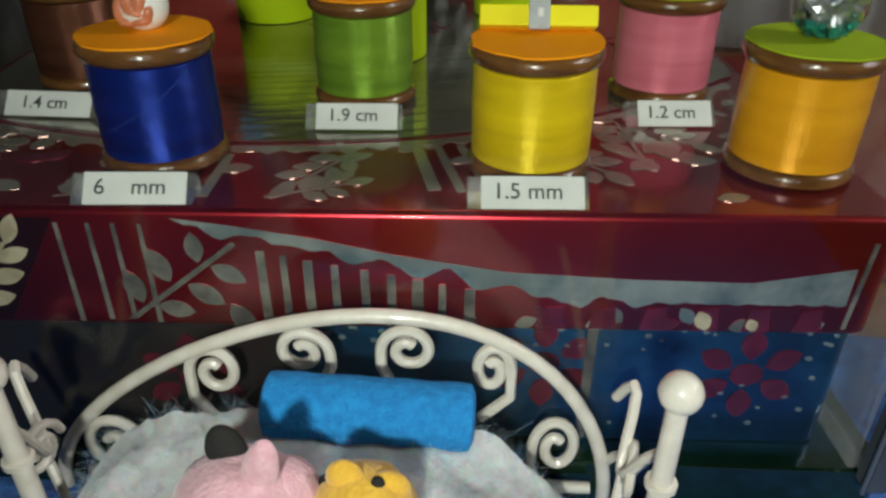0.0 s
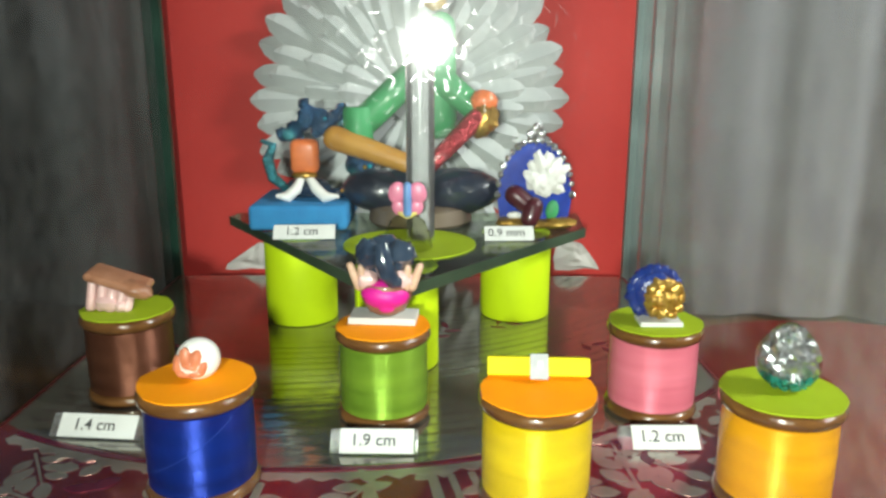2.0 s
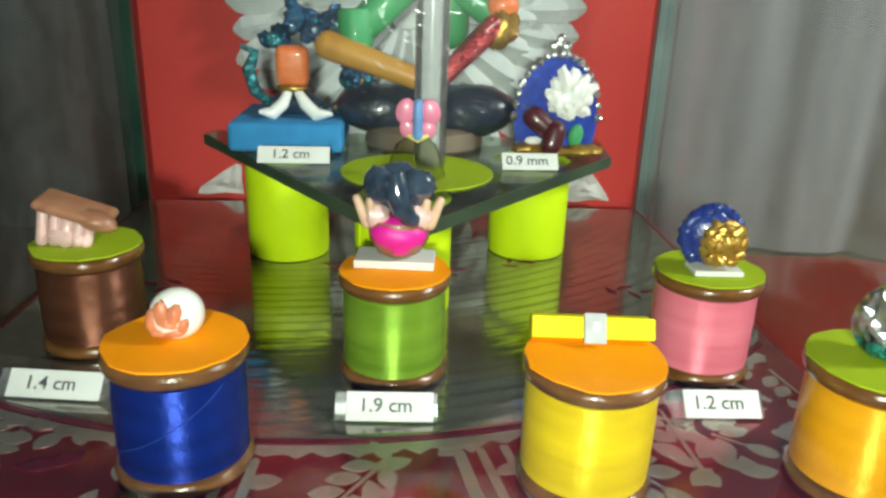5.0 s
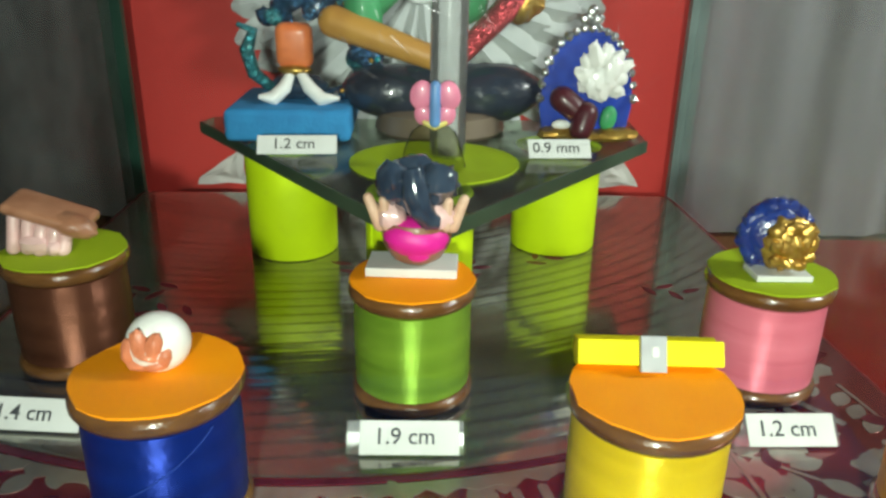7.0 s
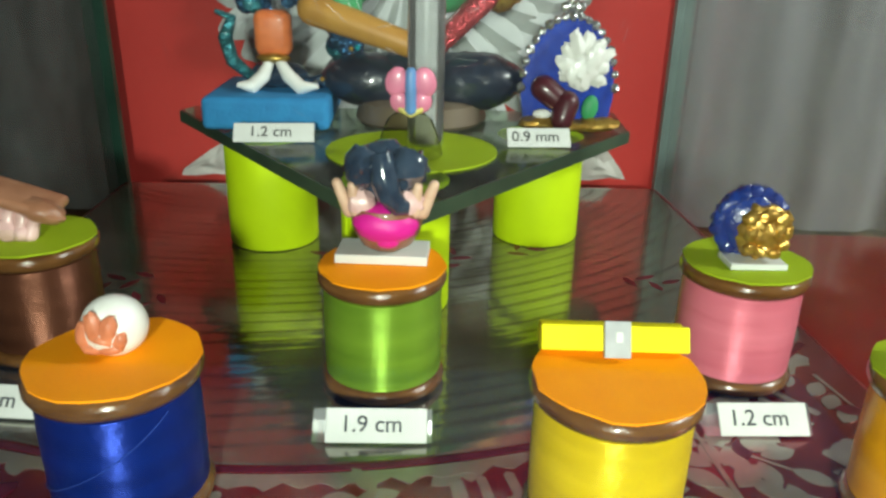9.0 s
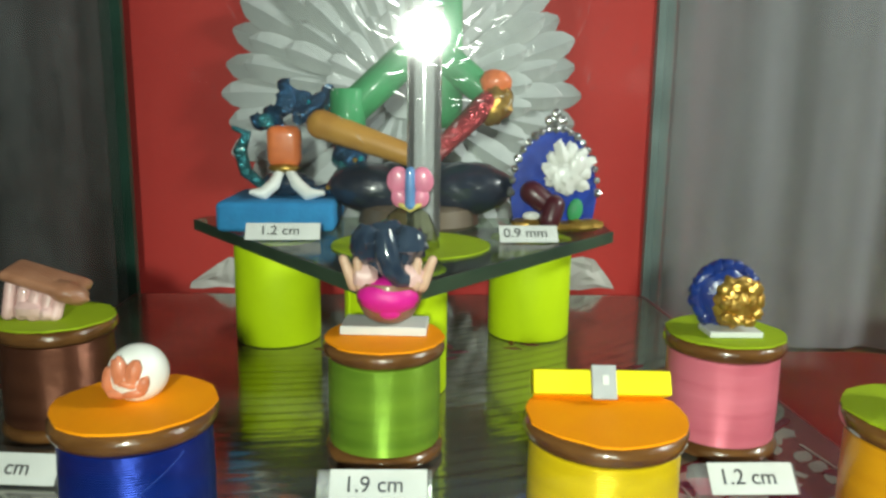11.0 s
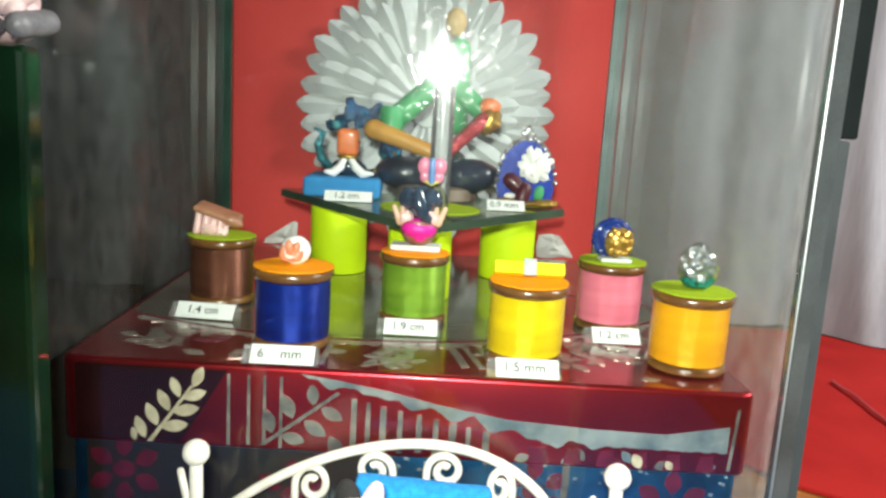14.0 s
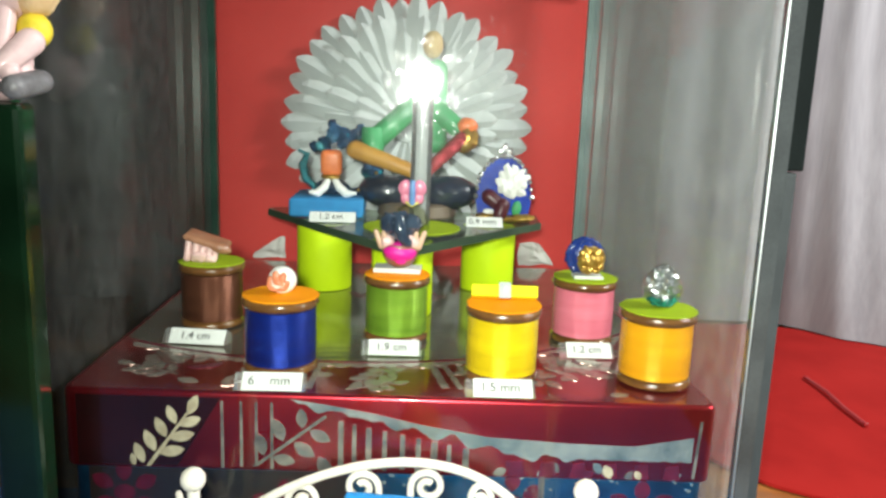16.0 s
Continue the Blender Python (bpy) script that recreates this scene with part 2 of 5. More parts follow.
def box(c, s, bevel=0.0, turn=(0, 0, 0), segments=2):
    bm = bmesh.new()
    bmesh.ops.create_cube(bm, size=1.0)
    bmesh.ops.scale(bm, vec=s, verts=bm.verts)
    if bevel:
        bmesh.ops.bevel(bm, geom=list(bm.edges), offset=bevel, segments=segments, profile=0.5, affect="EDGES")
    bmesh.ops.transform(bm, matrix=pose(*c, *turn), verts=bm.verts)
    return bm


def ball(c, r, turn=(0, 0, 0), seg=20, rough=0.0, grain=0.3):
    r = (r, r, r) if isinstance(r, (int, float)) else r
    bm = bmesh.new()
    bmesh.ops.create_uvsphere(bm, u_segments=seg, v_segments=max(6, seg * 2 // 3), radius=1.0)
    for v in bm.verts:
        k = 1 + rough * noise.noise(Vector(v.co) * (1 / grain) + Vector(c))
        v.co = Vector((v.co.x * r[0] * k, v.co.y * r[1] * k, v.co.z * r[2] * k))
    bmesh.ops.transform(bm, matrix=pose(*c, *turn), verts=bm.verts)
    return bm


def tube(points, r, seg=10, ends=None):
    """A round bar along points; r is one radius or one for each point."""
    pts = [Vector(p) for p in points]
    rs = r if isinstance(r, (list, tuple)) else [r] * len(pts)
    bm = bmesh.new()
    rings, side = [], None
    for i, p in enumerate(pts):
        way = (pts[min(i + 1, len(pts) - 1)] - pts[max(i - 1, 0)]).normalized()
        if side is None:
            side = way.orthogonal().normalized()
        side = (side - way * side.dot(way)).normalized()
        up = way.cross(side)
        rings.append([bm.verts.new(p + rs[i] * (math.cos(2 * math.pi * k / seg) * side + math.sin(2 * math.pi * k / seg) * up)) for k in range(seg)])
    for a, b in zip(rings, rings[1:]):
        for k in range(seg):
            j = (k + 1) % seg
            bm.faces.new((a[k], a[j], b[j], b[k]))
    bm.faces.new(rings[0][::-1]), bm.faces.new(rings[-1])
    return bm


def capsule(a, b, ra, rb, seg=14):
    a, b = Vector(a), Vector(b)
    way = (b - a).normalized()
    pts, rs = [], []
    for k in range(5):
        t = math.pi / 2 * k / 4
        pts.append(a - way * ra * math.cos(t) * 0.999), rs.append(max(ra * math.sin(t), ra * 0.08))
    for k in range(5):
        t = math.pi / 2 * k / 4
        pts.append(b + way * rb * math.sin(t)), rs.append(max(rb * math.cos(t), rb * 0.08))
    return tube(pts, rs, seg)


def rounded(corners, radius, steps=6):
    """The outline of a quadrilateral with rounded corners."""
    out, n = [], len(corners)
    for i, c in enumerate(corners):
        c = Vector(c)
        a, b = (Vector(corners[i - 1]) - c).normalized(), (Vector(corners[(i + 1) % n]) - c).normalized()
        for k in range(steps + 1):
            t = k / steps
            p = c + a * radius * (1 - t) ** 2 + b * radius * t**2
            out.append((p.x, p.y))
    return out


def part(name, bm, mats, parent=None, label="", smooth=True, at=None):
    """Links a bmesh, in millimetres, as one mesh object."""
    bmesh.ops.recalc_face_normals(bm, faces=bm.faces)
    bmesh.ops.scale(bm, vec=(MM, MM, MM), verts=bm.verts)
    me = bpy.data.meshes.new(name)
    for f in bm.faces:
        f.smooth = smooth
    if smooth:
        for e in bm.edges:
            if len(e.link_faces) == 2 and e.calc_face_angle(0) > 0.7:
                e.smooth = False
    bm.to_mesh(me)
    bm.free()
    for m in mats if isinstance(mats, (list, tuple)) else [mats]:
        me.materials.append(m)
    ob = new(name, me)
    if at is not None:
        ob.matrix_world = at
    if parent is not None:
        ob.parent = parent
    if label:
        ob["label"] = label
    return ob


def thing(name, x, y, z, label, category, group="", turn=0):
    """An Empty at the base of a thing, at millimetres."""
    ob = new(name)
    ob.empty_display_size = 0.005
    ob.matrix_world = pose(x * MM, y * MM, z * MM, 0, 0, turn)
    return tagged(ob, label, category, group)


def structure(name, bm, mats, label, category, smooth=False):
    return tagged(part(name, bm, mats, None, "", smooth), label, category, kind="structure")


# ---- the room and the table ----
structure("floor", box((0, -200, -755), (3600, 3200, 10)), FLOOR, "dark bare floor under the table", "floor")
structure("ceiling", box((0, -200, 1605), (3600, 3200, 10)), PLASTER, "plain grey plastered ceiling of the room", "ceiling")
structure("wall_north", box((0, 905, 425), (3600, 10, 2350)), PLASTER, "plain wall behind the grey curtain", "wall")
structure("wall_south", box((0, -1805, 425), (3600, 10, 2350)), PLASTER, "plain wall behind the viewer", "wall")
structure("wall_east", box((1805, -450, 425), (10, 2700, 2350)), PLASTER, "plain plastered side wall", "wall")
structure("wall_west", box((-1805, -450, 425), (10, 2700, 2350)), PLASTER, "plain plastered side wall", "wall")

table = thing("table", 0, 100, -750, "orange-brown varnished wooden table under the glass case", "table")
part("tabletop", box((0, 0, 738), (1300, 900, 24), 3), WOOD, table)
for sx in (-1, 1):
    for sy in (-1, 1):
        part("leg", box((sx * 600, sy * 400, 363), (50, 50, 726), 3), WOOD, table)


def curtain_sheet(x0, x1, y0, z0, z1, folds, depth, seed):
    bm = bmesh.new()
    nx, nz = 620, 24
    grid = []
    for i in range(nx + 1):
        u = i / nx
        row = []
        for k in range(nz + 1):
            w = k / nz
            ph = u * folds * 2 * math.pi + 3.0 * noise.noise(Vector((u * 14, 0.2 * w, seed + 5)))
            d = depth * (math.sin(ph + 1.3 * noise.noise(Vector((u * 9, w * 0.8, seed)))) + 0.5 * math.sin(2.3 * ph + seed))
            d += 2.6 * noise.noise(Vector((u * 60, w * 1.2, seed))) + 1.3 * noise.noise(Vector((u * 150, w * 2, seed)))
            # its foot spreads forward over the felt, towards one end
            x = x0 + (x1 - x0) * u
            t = min(1.0, max(0.0, (x - 225) / 95))
            d -= 62 * t * t * (3 - 2 * t) * max(0.0, 1 - 4 * w) ** 2
            row.append(bm.verts.new((x, y0 + d, z0 + (z1 - z0) * w)))
        grid.append(row)
    for a, b in zip(grid, grid[1:]):
        for k in range(nz):
            bm.faces.new((a[k], b[k], b[k + 1], a[k + 1]))
    return bm


curtain = part("curtain", curtain_sheet(-900, 900, 431, 3, 900, 24, 3.0, 3.1), CURTAIN)
tagged(curtain, "grey cloth curtain hanging in narrow folds behind the case", "curtain")

# cloths that lie on the table
bm = bmesh.new()
n_r = 40
loop = []
for i in range(n_r):
    a = 2 * math.pi * i / n_r
    k = 1 + 0.02 * noise.noise(Vector((math.cos(a), math.sin(a), 2.0)))
    c_, s_ = math.cos(a), math.sin(a)
    bend = 1.0 if c_ > 0 and s_ > 0 else 0.62
    loop.append((221 + (100 if c_ > 0 else 112) * k * math.copysign(abs(c_) ** bend, c_), 298 + 127 * k * math.copysign(abs(s_) ** bend, s_)))
tagged(part("red_cloth", prism(loop, 0.2, 2.2, 0.6), CLOTH_RED), "round piece of red felt lying flat on the table", "cloth")
tagged(part("red_stick", joined(tube([(211, 312, 3.4), (212, 290, 3.8), (210, 268, 3.6), (210, 248, 3.4)], 0.9, 8), ball((211, 312, 3.5), 1.3, seg=10), ball((210, 248, 3.4), 1.3, seg=10)), material("red_plastic", (0.45, 0.02, 0.025), 0.3, coat=0.5)), "thin red plastic stick lying on the red felt", "stick")


def wavy_cloth(x0, x1, y0, y1, top, cells):
    bm = bmesh.new()
    grid = []
    for i in range(cells + 1):
        row = []
        for k in range(cells + 1):
            u, v = i / cells, k / cells
            e = 2.5 * noise.noise(Vector((u * 7, v * 7, 5)))
            x, y = x0 + (x1 - x0) * u + e * (i in (0, cells)), y0 + (y1 - y0) * v + e * (k in (0, cells))
            row.append(bm.verts.new((x, y, top + 0.9 * noise.noise(Vector((x / 9, y / 9, 0))) + 0.5 * noise.noise(Vector((x / 3, y / 3, 1))))))
        grid.append(row)
    faces = []
    for a, b in zip(grid, grid[1:]):
        for k in range(cells):
            faces.append(bm.faces.new((a[k], b[k], b[k + 1], a[k + 1])))
    ext = bmesh.ops.extrude_face_region(bm, geom=faces)
    for v in [g for g in ext["geom"] if isinstance(g, bmesh.types.BMVert)]:
        v.co.z = top + 0.9
    for a in grid:
        for v in a:
            v.co.z = min(v.co.z - 1.2, top - 0.9)
    for v in bm.verts:
        if v.co.z > top - 0.5:
            v.co.z = top + 0.9 * noise.noise(Vector((v.co.x / 9, v.co.y / 9, 0))) + 0.5 * noise.noise(Vector((v.co.x / 3, v.co.y / 3, 1)))
    return bm


tagged(part("blue_cloth", wavy_cloth(-240, 128, -60, 160, 3.0, 60), CLOTH_BLUE), "bright blue terry cloth spread on the table", "cloth")

# ---- the glass case ----
FL, FR, BR, BL = (-102.0, 104.5), (83.3, 108.8), (71.0, 294.0), (-114.5, 285.5)
LID = 65.0


def between(a, b, t, off=0.0):
    """A point on the way from a to b, and off to its left."""
    d = Vector(b) - Vector(a)
    q = Vector((-d.y, d.x)).normalized()
    p = Vector(a) + d * t + q * off
    return (p.x, p.y)


def upright(a, b, thick, z0, z1, bevel=0.0, side=0.0):
    """A standing sheet between two plan points."""
    return prism([between(a, b, 0, side - thick / 2), between(a, b, 1, side - thick / 2), between(a, b, 1, side + thick / 2), between(a, b, 0, side + thick / 2)], z0, z1, bevel)


case = thing("glass_case", -16, 210, 0, "clear glass display case with thick green polished edges", "display case")
INV = case.matrix_world.inverted()


def cased(name, bm, mats, label="", shadow=True, smooth=False):
    ob = part(name, bm, mats, None, label, smooth)
    ob.parent, ob.matrix_parent_inverse = case, INV
    ob.visible_shadow = shadow
    return ob


CFL, CFR, CBR, CBL = (-107.5, 96.5), (87.6, 100.5), (75.0, 299.5), (-119.5, 290.5)
TOP = 222.0
cased("base", prism(rounded([(-111, 103.2), (93, 103.6), (80, 318), (-126, 309)], 4), 2.4, 13.2, 0.6), EDGE_DARK, "dark glass base plate")
cased("back_pane", upright(between(CBL, CBR, 0.012), between(CBL, CBR, 0.988), 3.0, 13.4, TOP), GLASS_BACK, shadow=False)
# shade is tinted into the left pane, a bright haze into the dusty right one
cased("side_pane", upright(between(CFL, CBL, 0.02), between(CFL, CBL, 1.02), 4.0, 13.4, TOP), GLASS_SHADED, shadow=False)
cased("side_pane", upright(between(CFR, CBR, 0.02), between(CFR, CBR, 1.02), 4.0, 13.4, TOP), GLASS_DUSTY_LIT, shadow=False)
PANE_L, PANE_R = (-104.5, 103.35), (85.0, 106.35)
cased("front_pane", upright(PANE_L, PANE_R, 0.8, 13.4, TOP), GLASS, "clear front pane, greasy and finely scratched", shadow=False)
cased("top_pane", prism([CFL, CFR, CBR, CBL], TOP + 0.4, TOP + 4, 0.4), GLASS, shadow=False)
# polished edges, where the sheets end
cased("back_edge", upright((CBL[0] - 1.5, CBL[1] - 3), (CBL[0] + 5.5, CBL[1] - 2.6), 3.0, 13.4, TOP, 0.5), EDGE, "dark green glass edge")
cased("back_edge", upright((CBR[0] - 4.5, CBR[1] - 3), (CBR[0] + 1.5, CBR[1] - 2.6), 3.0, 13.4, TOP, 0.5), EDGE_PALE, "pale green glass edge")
cased("top_edge", upright(between(CFL, CBL, 0.0), between(CFL, CBL, 0.97), 4.4, TOP - 3, TOP, 0.3), EDGE, "dark green glass edge")
cased("top_edge", upright(between(CFR, CBR, 0.0), between(CFR, CBR, 0.97), 4.4, TOP - 3, TOP, 0.3), EDGE, "dark green glass edge")
cased("top_edge", upright(between(CBL, CBR, 0.04, 2.5), between(CBL, CBR, 0.96, 2.5), 2.0, TOP - 2, TOP, 0.3), EDGE, "dark green glass edge")
cased("front_edge", upright((CFL[0] - 3.5, CFL[1] - 1), (CFL[0] + 3.5, CFL[1] - 1), 4.0, 13.4, TOP, 0.6), EDGE_DARK, "dark green glass edge")
cased("front_edge", upright((CFR[0] - 2.2, CFR[1] - 1), (CFR[0] + 1.6, CFR[1] - 0.8), 4.0, 13.4, TOP, 1.0), EDGE_GREY, "polished grey glass edge")
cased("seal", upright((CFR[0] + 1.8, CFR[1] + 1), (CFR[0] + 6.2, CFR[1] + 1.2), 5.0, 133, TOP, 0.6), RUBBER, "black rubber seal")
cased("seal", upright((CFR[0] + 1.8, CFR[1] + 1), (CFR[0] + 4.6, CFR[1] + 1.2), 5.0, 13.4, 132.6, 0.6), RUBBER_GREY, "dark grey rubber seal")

cased("bright_line", tube([(CFR[0] - 2.5, CFR[1] - 2.6, 13.6), (CFR[0] - 2.5, CFR[1] - 2.6, TOP - 0.2)], 0.45, 8), CHROME, "bright polished line", smooth=True)

# fine scratches in the front pane, in short arcs, where it has been wiped round and round
scr = bmesh.new()
rnd = random.Random(17)


def scratch(cx, cz, r, a0, sweep, wide):
    """A thin arc on the front pane's outer face, pointed at both ends."""
    n_ = 5
    rows_ = []
    for k in range(n_ + 1):
        a = a0 + sweep * k / n_
        w = wide * (0.15 + math.sin(math.pi * k / n_))
        row = []
        for rr in (r - w, r + w):
            x, z = cx + rr * math.cos(a), cz + rr * math.sin(a)
            q = between(PANE_L, PANE_R, (x - PANE_L[0]) / (PANE_R[0] - PANE_L[0]), -0.43)
            row.append(scr.verts.new((q[0], q[1], z)))
        rows_.append(row)
    for p, q in zip(rows_, rows_[1:]):
        scr.faces.new((p[0], p[1], q[1], q[0]))


for _ in range(300):
    r0 = abs(rnd.gauss(0, 1)) * 16 + 3
    scratch(rnd.gauss(-2, 5), rnd.gauss(145, 7), r0, rnd.uniform(0, 6.28), rnd.uniform(0.6, 2.6) / r0, rnd.uniform(0.006, 0.013))
for _ in range(60):
    scratch(rnd.gauss(6, 6), rnd.gauss(150, 8), 16, rnd.uniform(-0.3, 0.9), rnd.uniform(0.05, 0.16), rnd.uniform(0.008, 0.02))
tagged(cased("scratches", scr, material("scratched_glass", (0.45, 0.45, 0.46), 0.17, 1.0, scale=400), "fine bright scratches", shadow=False), kind="stuff")

# ---- behind the back pane: red paper, paper fan, tape ----
PBL, PBR = between(CBL, CBR, -0.004, 14), between(CBL, CBR, 1.006, 14)
red_paper = part("red_paper", upright(PBL, PBR, 0.8, 3, 240), PAPER_RED, None, "", False)
tagged(red_paper, "sheet of plain red paper standing behind the glass", "paper sheet")

FAN = Vector((-18.5, 303.5, 136.0))
fan = thing("paper_fan", FAN.x, FAN.y, FAN.z, "round fan of folded white tissue paper behind the glass", "paper fan", turn=2.5)


def petal(length, width, start, lift):
    """A folded leaf of paper: a ridge down its middle and a pointed end."""
    bm = bmesh.new()
    rows = [(start, width * 0.25, 0.4), (length * 0.5, width * 0.62, lift * 0.7), (length * 0.78, width, lift), (length * 0.88, width * 0.98, lift * 0.95), (length * 0.95, width * 0.72, lift * 0.8), (length, width * 0.2, lift * 0.5)]
    front, back = [], []
    for r, w, h in rows:
        front.append([bm.verts.new((-w / 2, -0.2, r)), bm.verts.new((w * 0.05, -h, r)), bm.verts.new((w / 2, -0.2, r))])
        back.append([bm.verts.new((-w / 2, 0.1, r)), bm.verts.new((w * 0.05, -h + 0.35, r)), bm.verts.new((w / 2, 0.1, r))])
    for a, b in zip(front, front[1:]):
        bm.faces.new((a[0], a[1], b[1], b[0])), bm.faces.new((a[1], a[2], b[2], b[1]))
    for a, b in zip(back, back[1:]):
        bm.faces.new((a[1], a[0], b[0], b[1])), bm.faces.new((a[2], a[1], b[1], b[2]))
    for f, k in zip(zip(front, front[1:]), zip(back, back[1:])):
        for s in (0, 2):
            bm.faces.new((f[0][s], f[1][s], k[1][s], k[0][s]))
    bm.faces.new((*front[0], *back[0][::-1])), bm.faces.new((*front[-1], *back[-1][::-1]))
    return bm


def fan_ring(count, length, width, start, lift, y, jitter, seed):
    rnd = random.Random(seed)
    first = None
    for i in range(count):
        a = 360 * (i + 0.5) / count + rnd.uniform(-1, 1) * jitter
        m = pose(0, y * MM, 0, rnd.uniform(-3, 3), a, 0) @ Matrix.Diagonal((1, 1, 1 + rnd.uniform(-0.03, 0.03), 1))
        if first is None:
            first = part("petal", petal(length, width, start, lift), PAPER_WHITE, fan, "", False)
            first.matrix_basis = m
        else:
            ob = new("petal", first.data)
            ob.parent, ob.matrix_basis = fan, m


fan_ring(38, 65.5, 11.2, 10, 2.6, 1.8, 1.6, 1)
fan_ring(34, 57.5, 10.2, 8, 2.8, -0.8, 2.2, 2)
fan_ring(28, 46, 9.6, 6, 2.8, -3.0, 2.6, 3)
fan_ring(20, 30, 8.2, 5, 2.4, -5.0, 3.0, 4)
part("hub", lathe([(0.1, -1), (9, -1), (9.5, 0), (8, 2.4), (0.1, 3)], 24), PAPER_WHITE, fan).matrix_basis = pose(0, -0.004, 0, 90, 0, 0)


def scrap(outline, thick, seed, curl=2.0):
    """A torn piece of tape, crumpled."""
    bm = bmesh.new()
    c = (sum(p[0] for p in outline) / len(outline), sum(p[1] for p in outline) / len(outline))
    rings = []
    for k in (1.0, 0.66, 0.33):
        rings.append([(c[0] + (x - c[0]) * k, c[1] + (z - c[1]) * k) for x, z in outline])
    vs = [[bm.verts.new((x, -curl * (0.5 + noise.noise(Vector((x / 5, z / 5, seed)))), z)) for x, z in ring] for ring in rings]
    mid = bm.verts.new((c[0], -curl, c[1]))
    n = len(outline)
    for a, b in zip(vs, vs[1:]):
        for i in range(n):
            bm.faces.new((a[i], a[(i + 1) % n], b[(i + 1) % n], b[i]))
    for i in range(n):
        bm.faces.new((vs[-1][i], vs[-1][(i + 1) % n], mid))
    ext = bmesh.ops.extrude_face_region(bm, geom=list(bm.faces))
    bmesh.ops.translate(bm, vec=(0, thick, 0), verts=[g for g in ext["geom"] if isinstance(g, bmesh.types.BMVert)])
    return bm


def tape_piece(x, z, w, h, seed):
    rnd = random.Random(seed)
    out = []
    for i in range(14):
        a = 2 * math.pi * i / 14
        k = 0.82 + 0.3 * rnd.random()
        out.append((w / 2 * k * max(-1, min(1, 1.3 * math.cos(a))), h / 2 * k * max(-1, min(1, 1.3 * math.sin(a)))))
    t = (x - CBL[0]) / (CBR[0] - CBL[0])
    p = between(CBL, CBR, t, 11.4)
    ob = part("tape_piece", scrap(out, 0.5, seed, 1.4), TAPE, None, "", False, pose(p[0] * MM, p[1] * MM, z * MM, 0, 0, 2.4))
    return tagged(ob, "crumpled piece of white tape holding the red paper", "tape", "pieces of tape")


tape_piece(-100, 215, 26, 24, 4)
tape_piece(60, 215, 27, 22, 9)


def corner_scrap(name_x, outline, seed, words):
    """A torn triangle of white paper at the foot of the red sheet."""
    p = between(CBL, CBR, (name_x - CBL[0]) / (CBR[0] - CBL[0]), 11.4)
    ob = part("paper_scrap", scrap(outline, 0.5, seed, 1.6), TAPE, None, "", False, pose(p[0] * MM, p[1] * MM, 62.6 * MM, 0, 0, 2.4))
    return tagged(ob, words, "paper scrap", "paper scraps")


corner_scrap(-91, [(-9, 0.2), (-8, 2.8), (-3, 6.2), (2, 9.8), (6.5, 12.6), (8.6, 12.0), (8.2, 6), (8.8, 0.4), (2, 0.8), (-4, 0.1)], 6, "torn white paper scrap at the red sheet's foot")
corner_scrap(55, [(-10.5, 0.3), (-11.5, 6), (-10, 12.2), (-4, 13.4), (0.5, 12.4), (4, 8.2), (7.2, 3.8), (8.8, 0.8), (2.5, 1.2), (-4, 0.1)], 11, "torn white paper scrap curling at the red sheet's foot")

# ---- the printed tin ----
tin = thing("biscuit_tin", -16, 200, 13.4, "glossy red-lidded printed tin with a blue body", "tin box")
TINV = tin.matrix_world.inverted()


def tinned(name, bm, mats, label="", smooth=True, under=None):
    ob = part(name, bm, mats, None, label, smooth)
    ob.parent = under or tin
    if under is None:
        ob.matrix_parent_inverse = TINV
    return ob


def inset(d):
    return [(FL[0] + d, FL[1] + d), (FR[0] - d, FR[1] + d), (BR[0] - d, BR[1] - d), (BL[0] + d, BL[1] - d)]


body = tinned("body", prism(rounded(inset(1.6), 3.5), 13.4, 42.2, 0.8), TIN_BLUE, "blue printed tin body")
lid = tinned("lid", prism(rounded(inset(0), 4), 41.5, LID, 1.1), TIN_RED, "glossy red tin lid")


def on_front(x, z, out=0.25):
    """A point on the tin's front wall."""
    t = (x - FL[0]) / (FR[0] - FL[0])
    return (x, FL[1] + (FR[1] - FL[1]) * t - out, z)


def front_patch(poly, out=0.25, body_wall=False):
    """A thin print on the front wall, from points (x, z)."""
    d = 1.6 if body_wall else 0
    bm = bmesh.new()
    a = [bm.verts.new(Vector(on_front(x, z, out - d))) for x, z in poly]
    b = [bm.verts.new(Vector(on_front(x, z, -0.1 - d))) for x, z in poly]
    n = len(poly)
    bm.faces.new(a), bm.faces.new(b[::-1])
    for i in range(n):
        bm.faces.new((a[i], b[i], b[(i + 1) % n], a[(i + 1) % n]))
    return bm


def leaf_outline(x, z, length, width, turn, steps=7):
    pts = []
    for i in range(steps + 1):
        t = i / steps
        pts.append((t * length, width / 2 * math.sin(math.pi * t) ** 0.8))
    for i in range(steps - 1, 0, -1):
        t = i / steps
        pts.append((t * length, -width / 2 * math.sin(math.pi * t) ** 0.8))
    c, s = math.cos(math.radians(turn)), math.sin(math.radians(turn))
    return [(x + p * c - q * s, z + p * s + q * c) for p, q in pts]


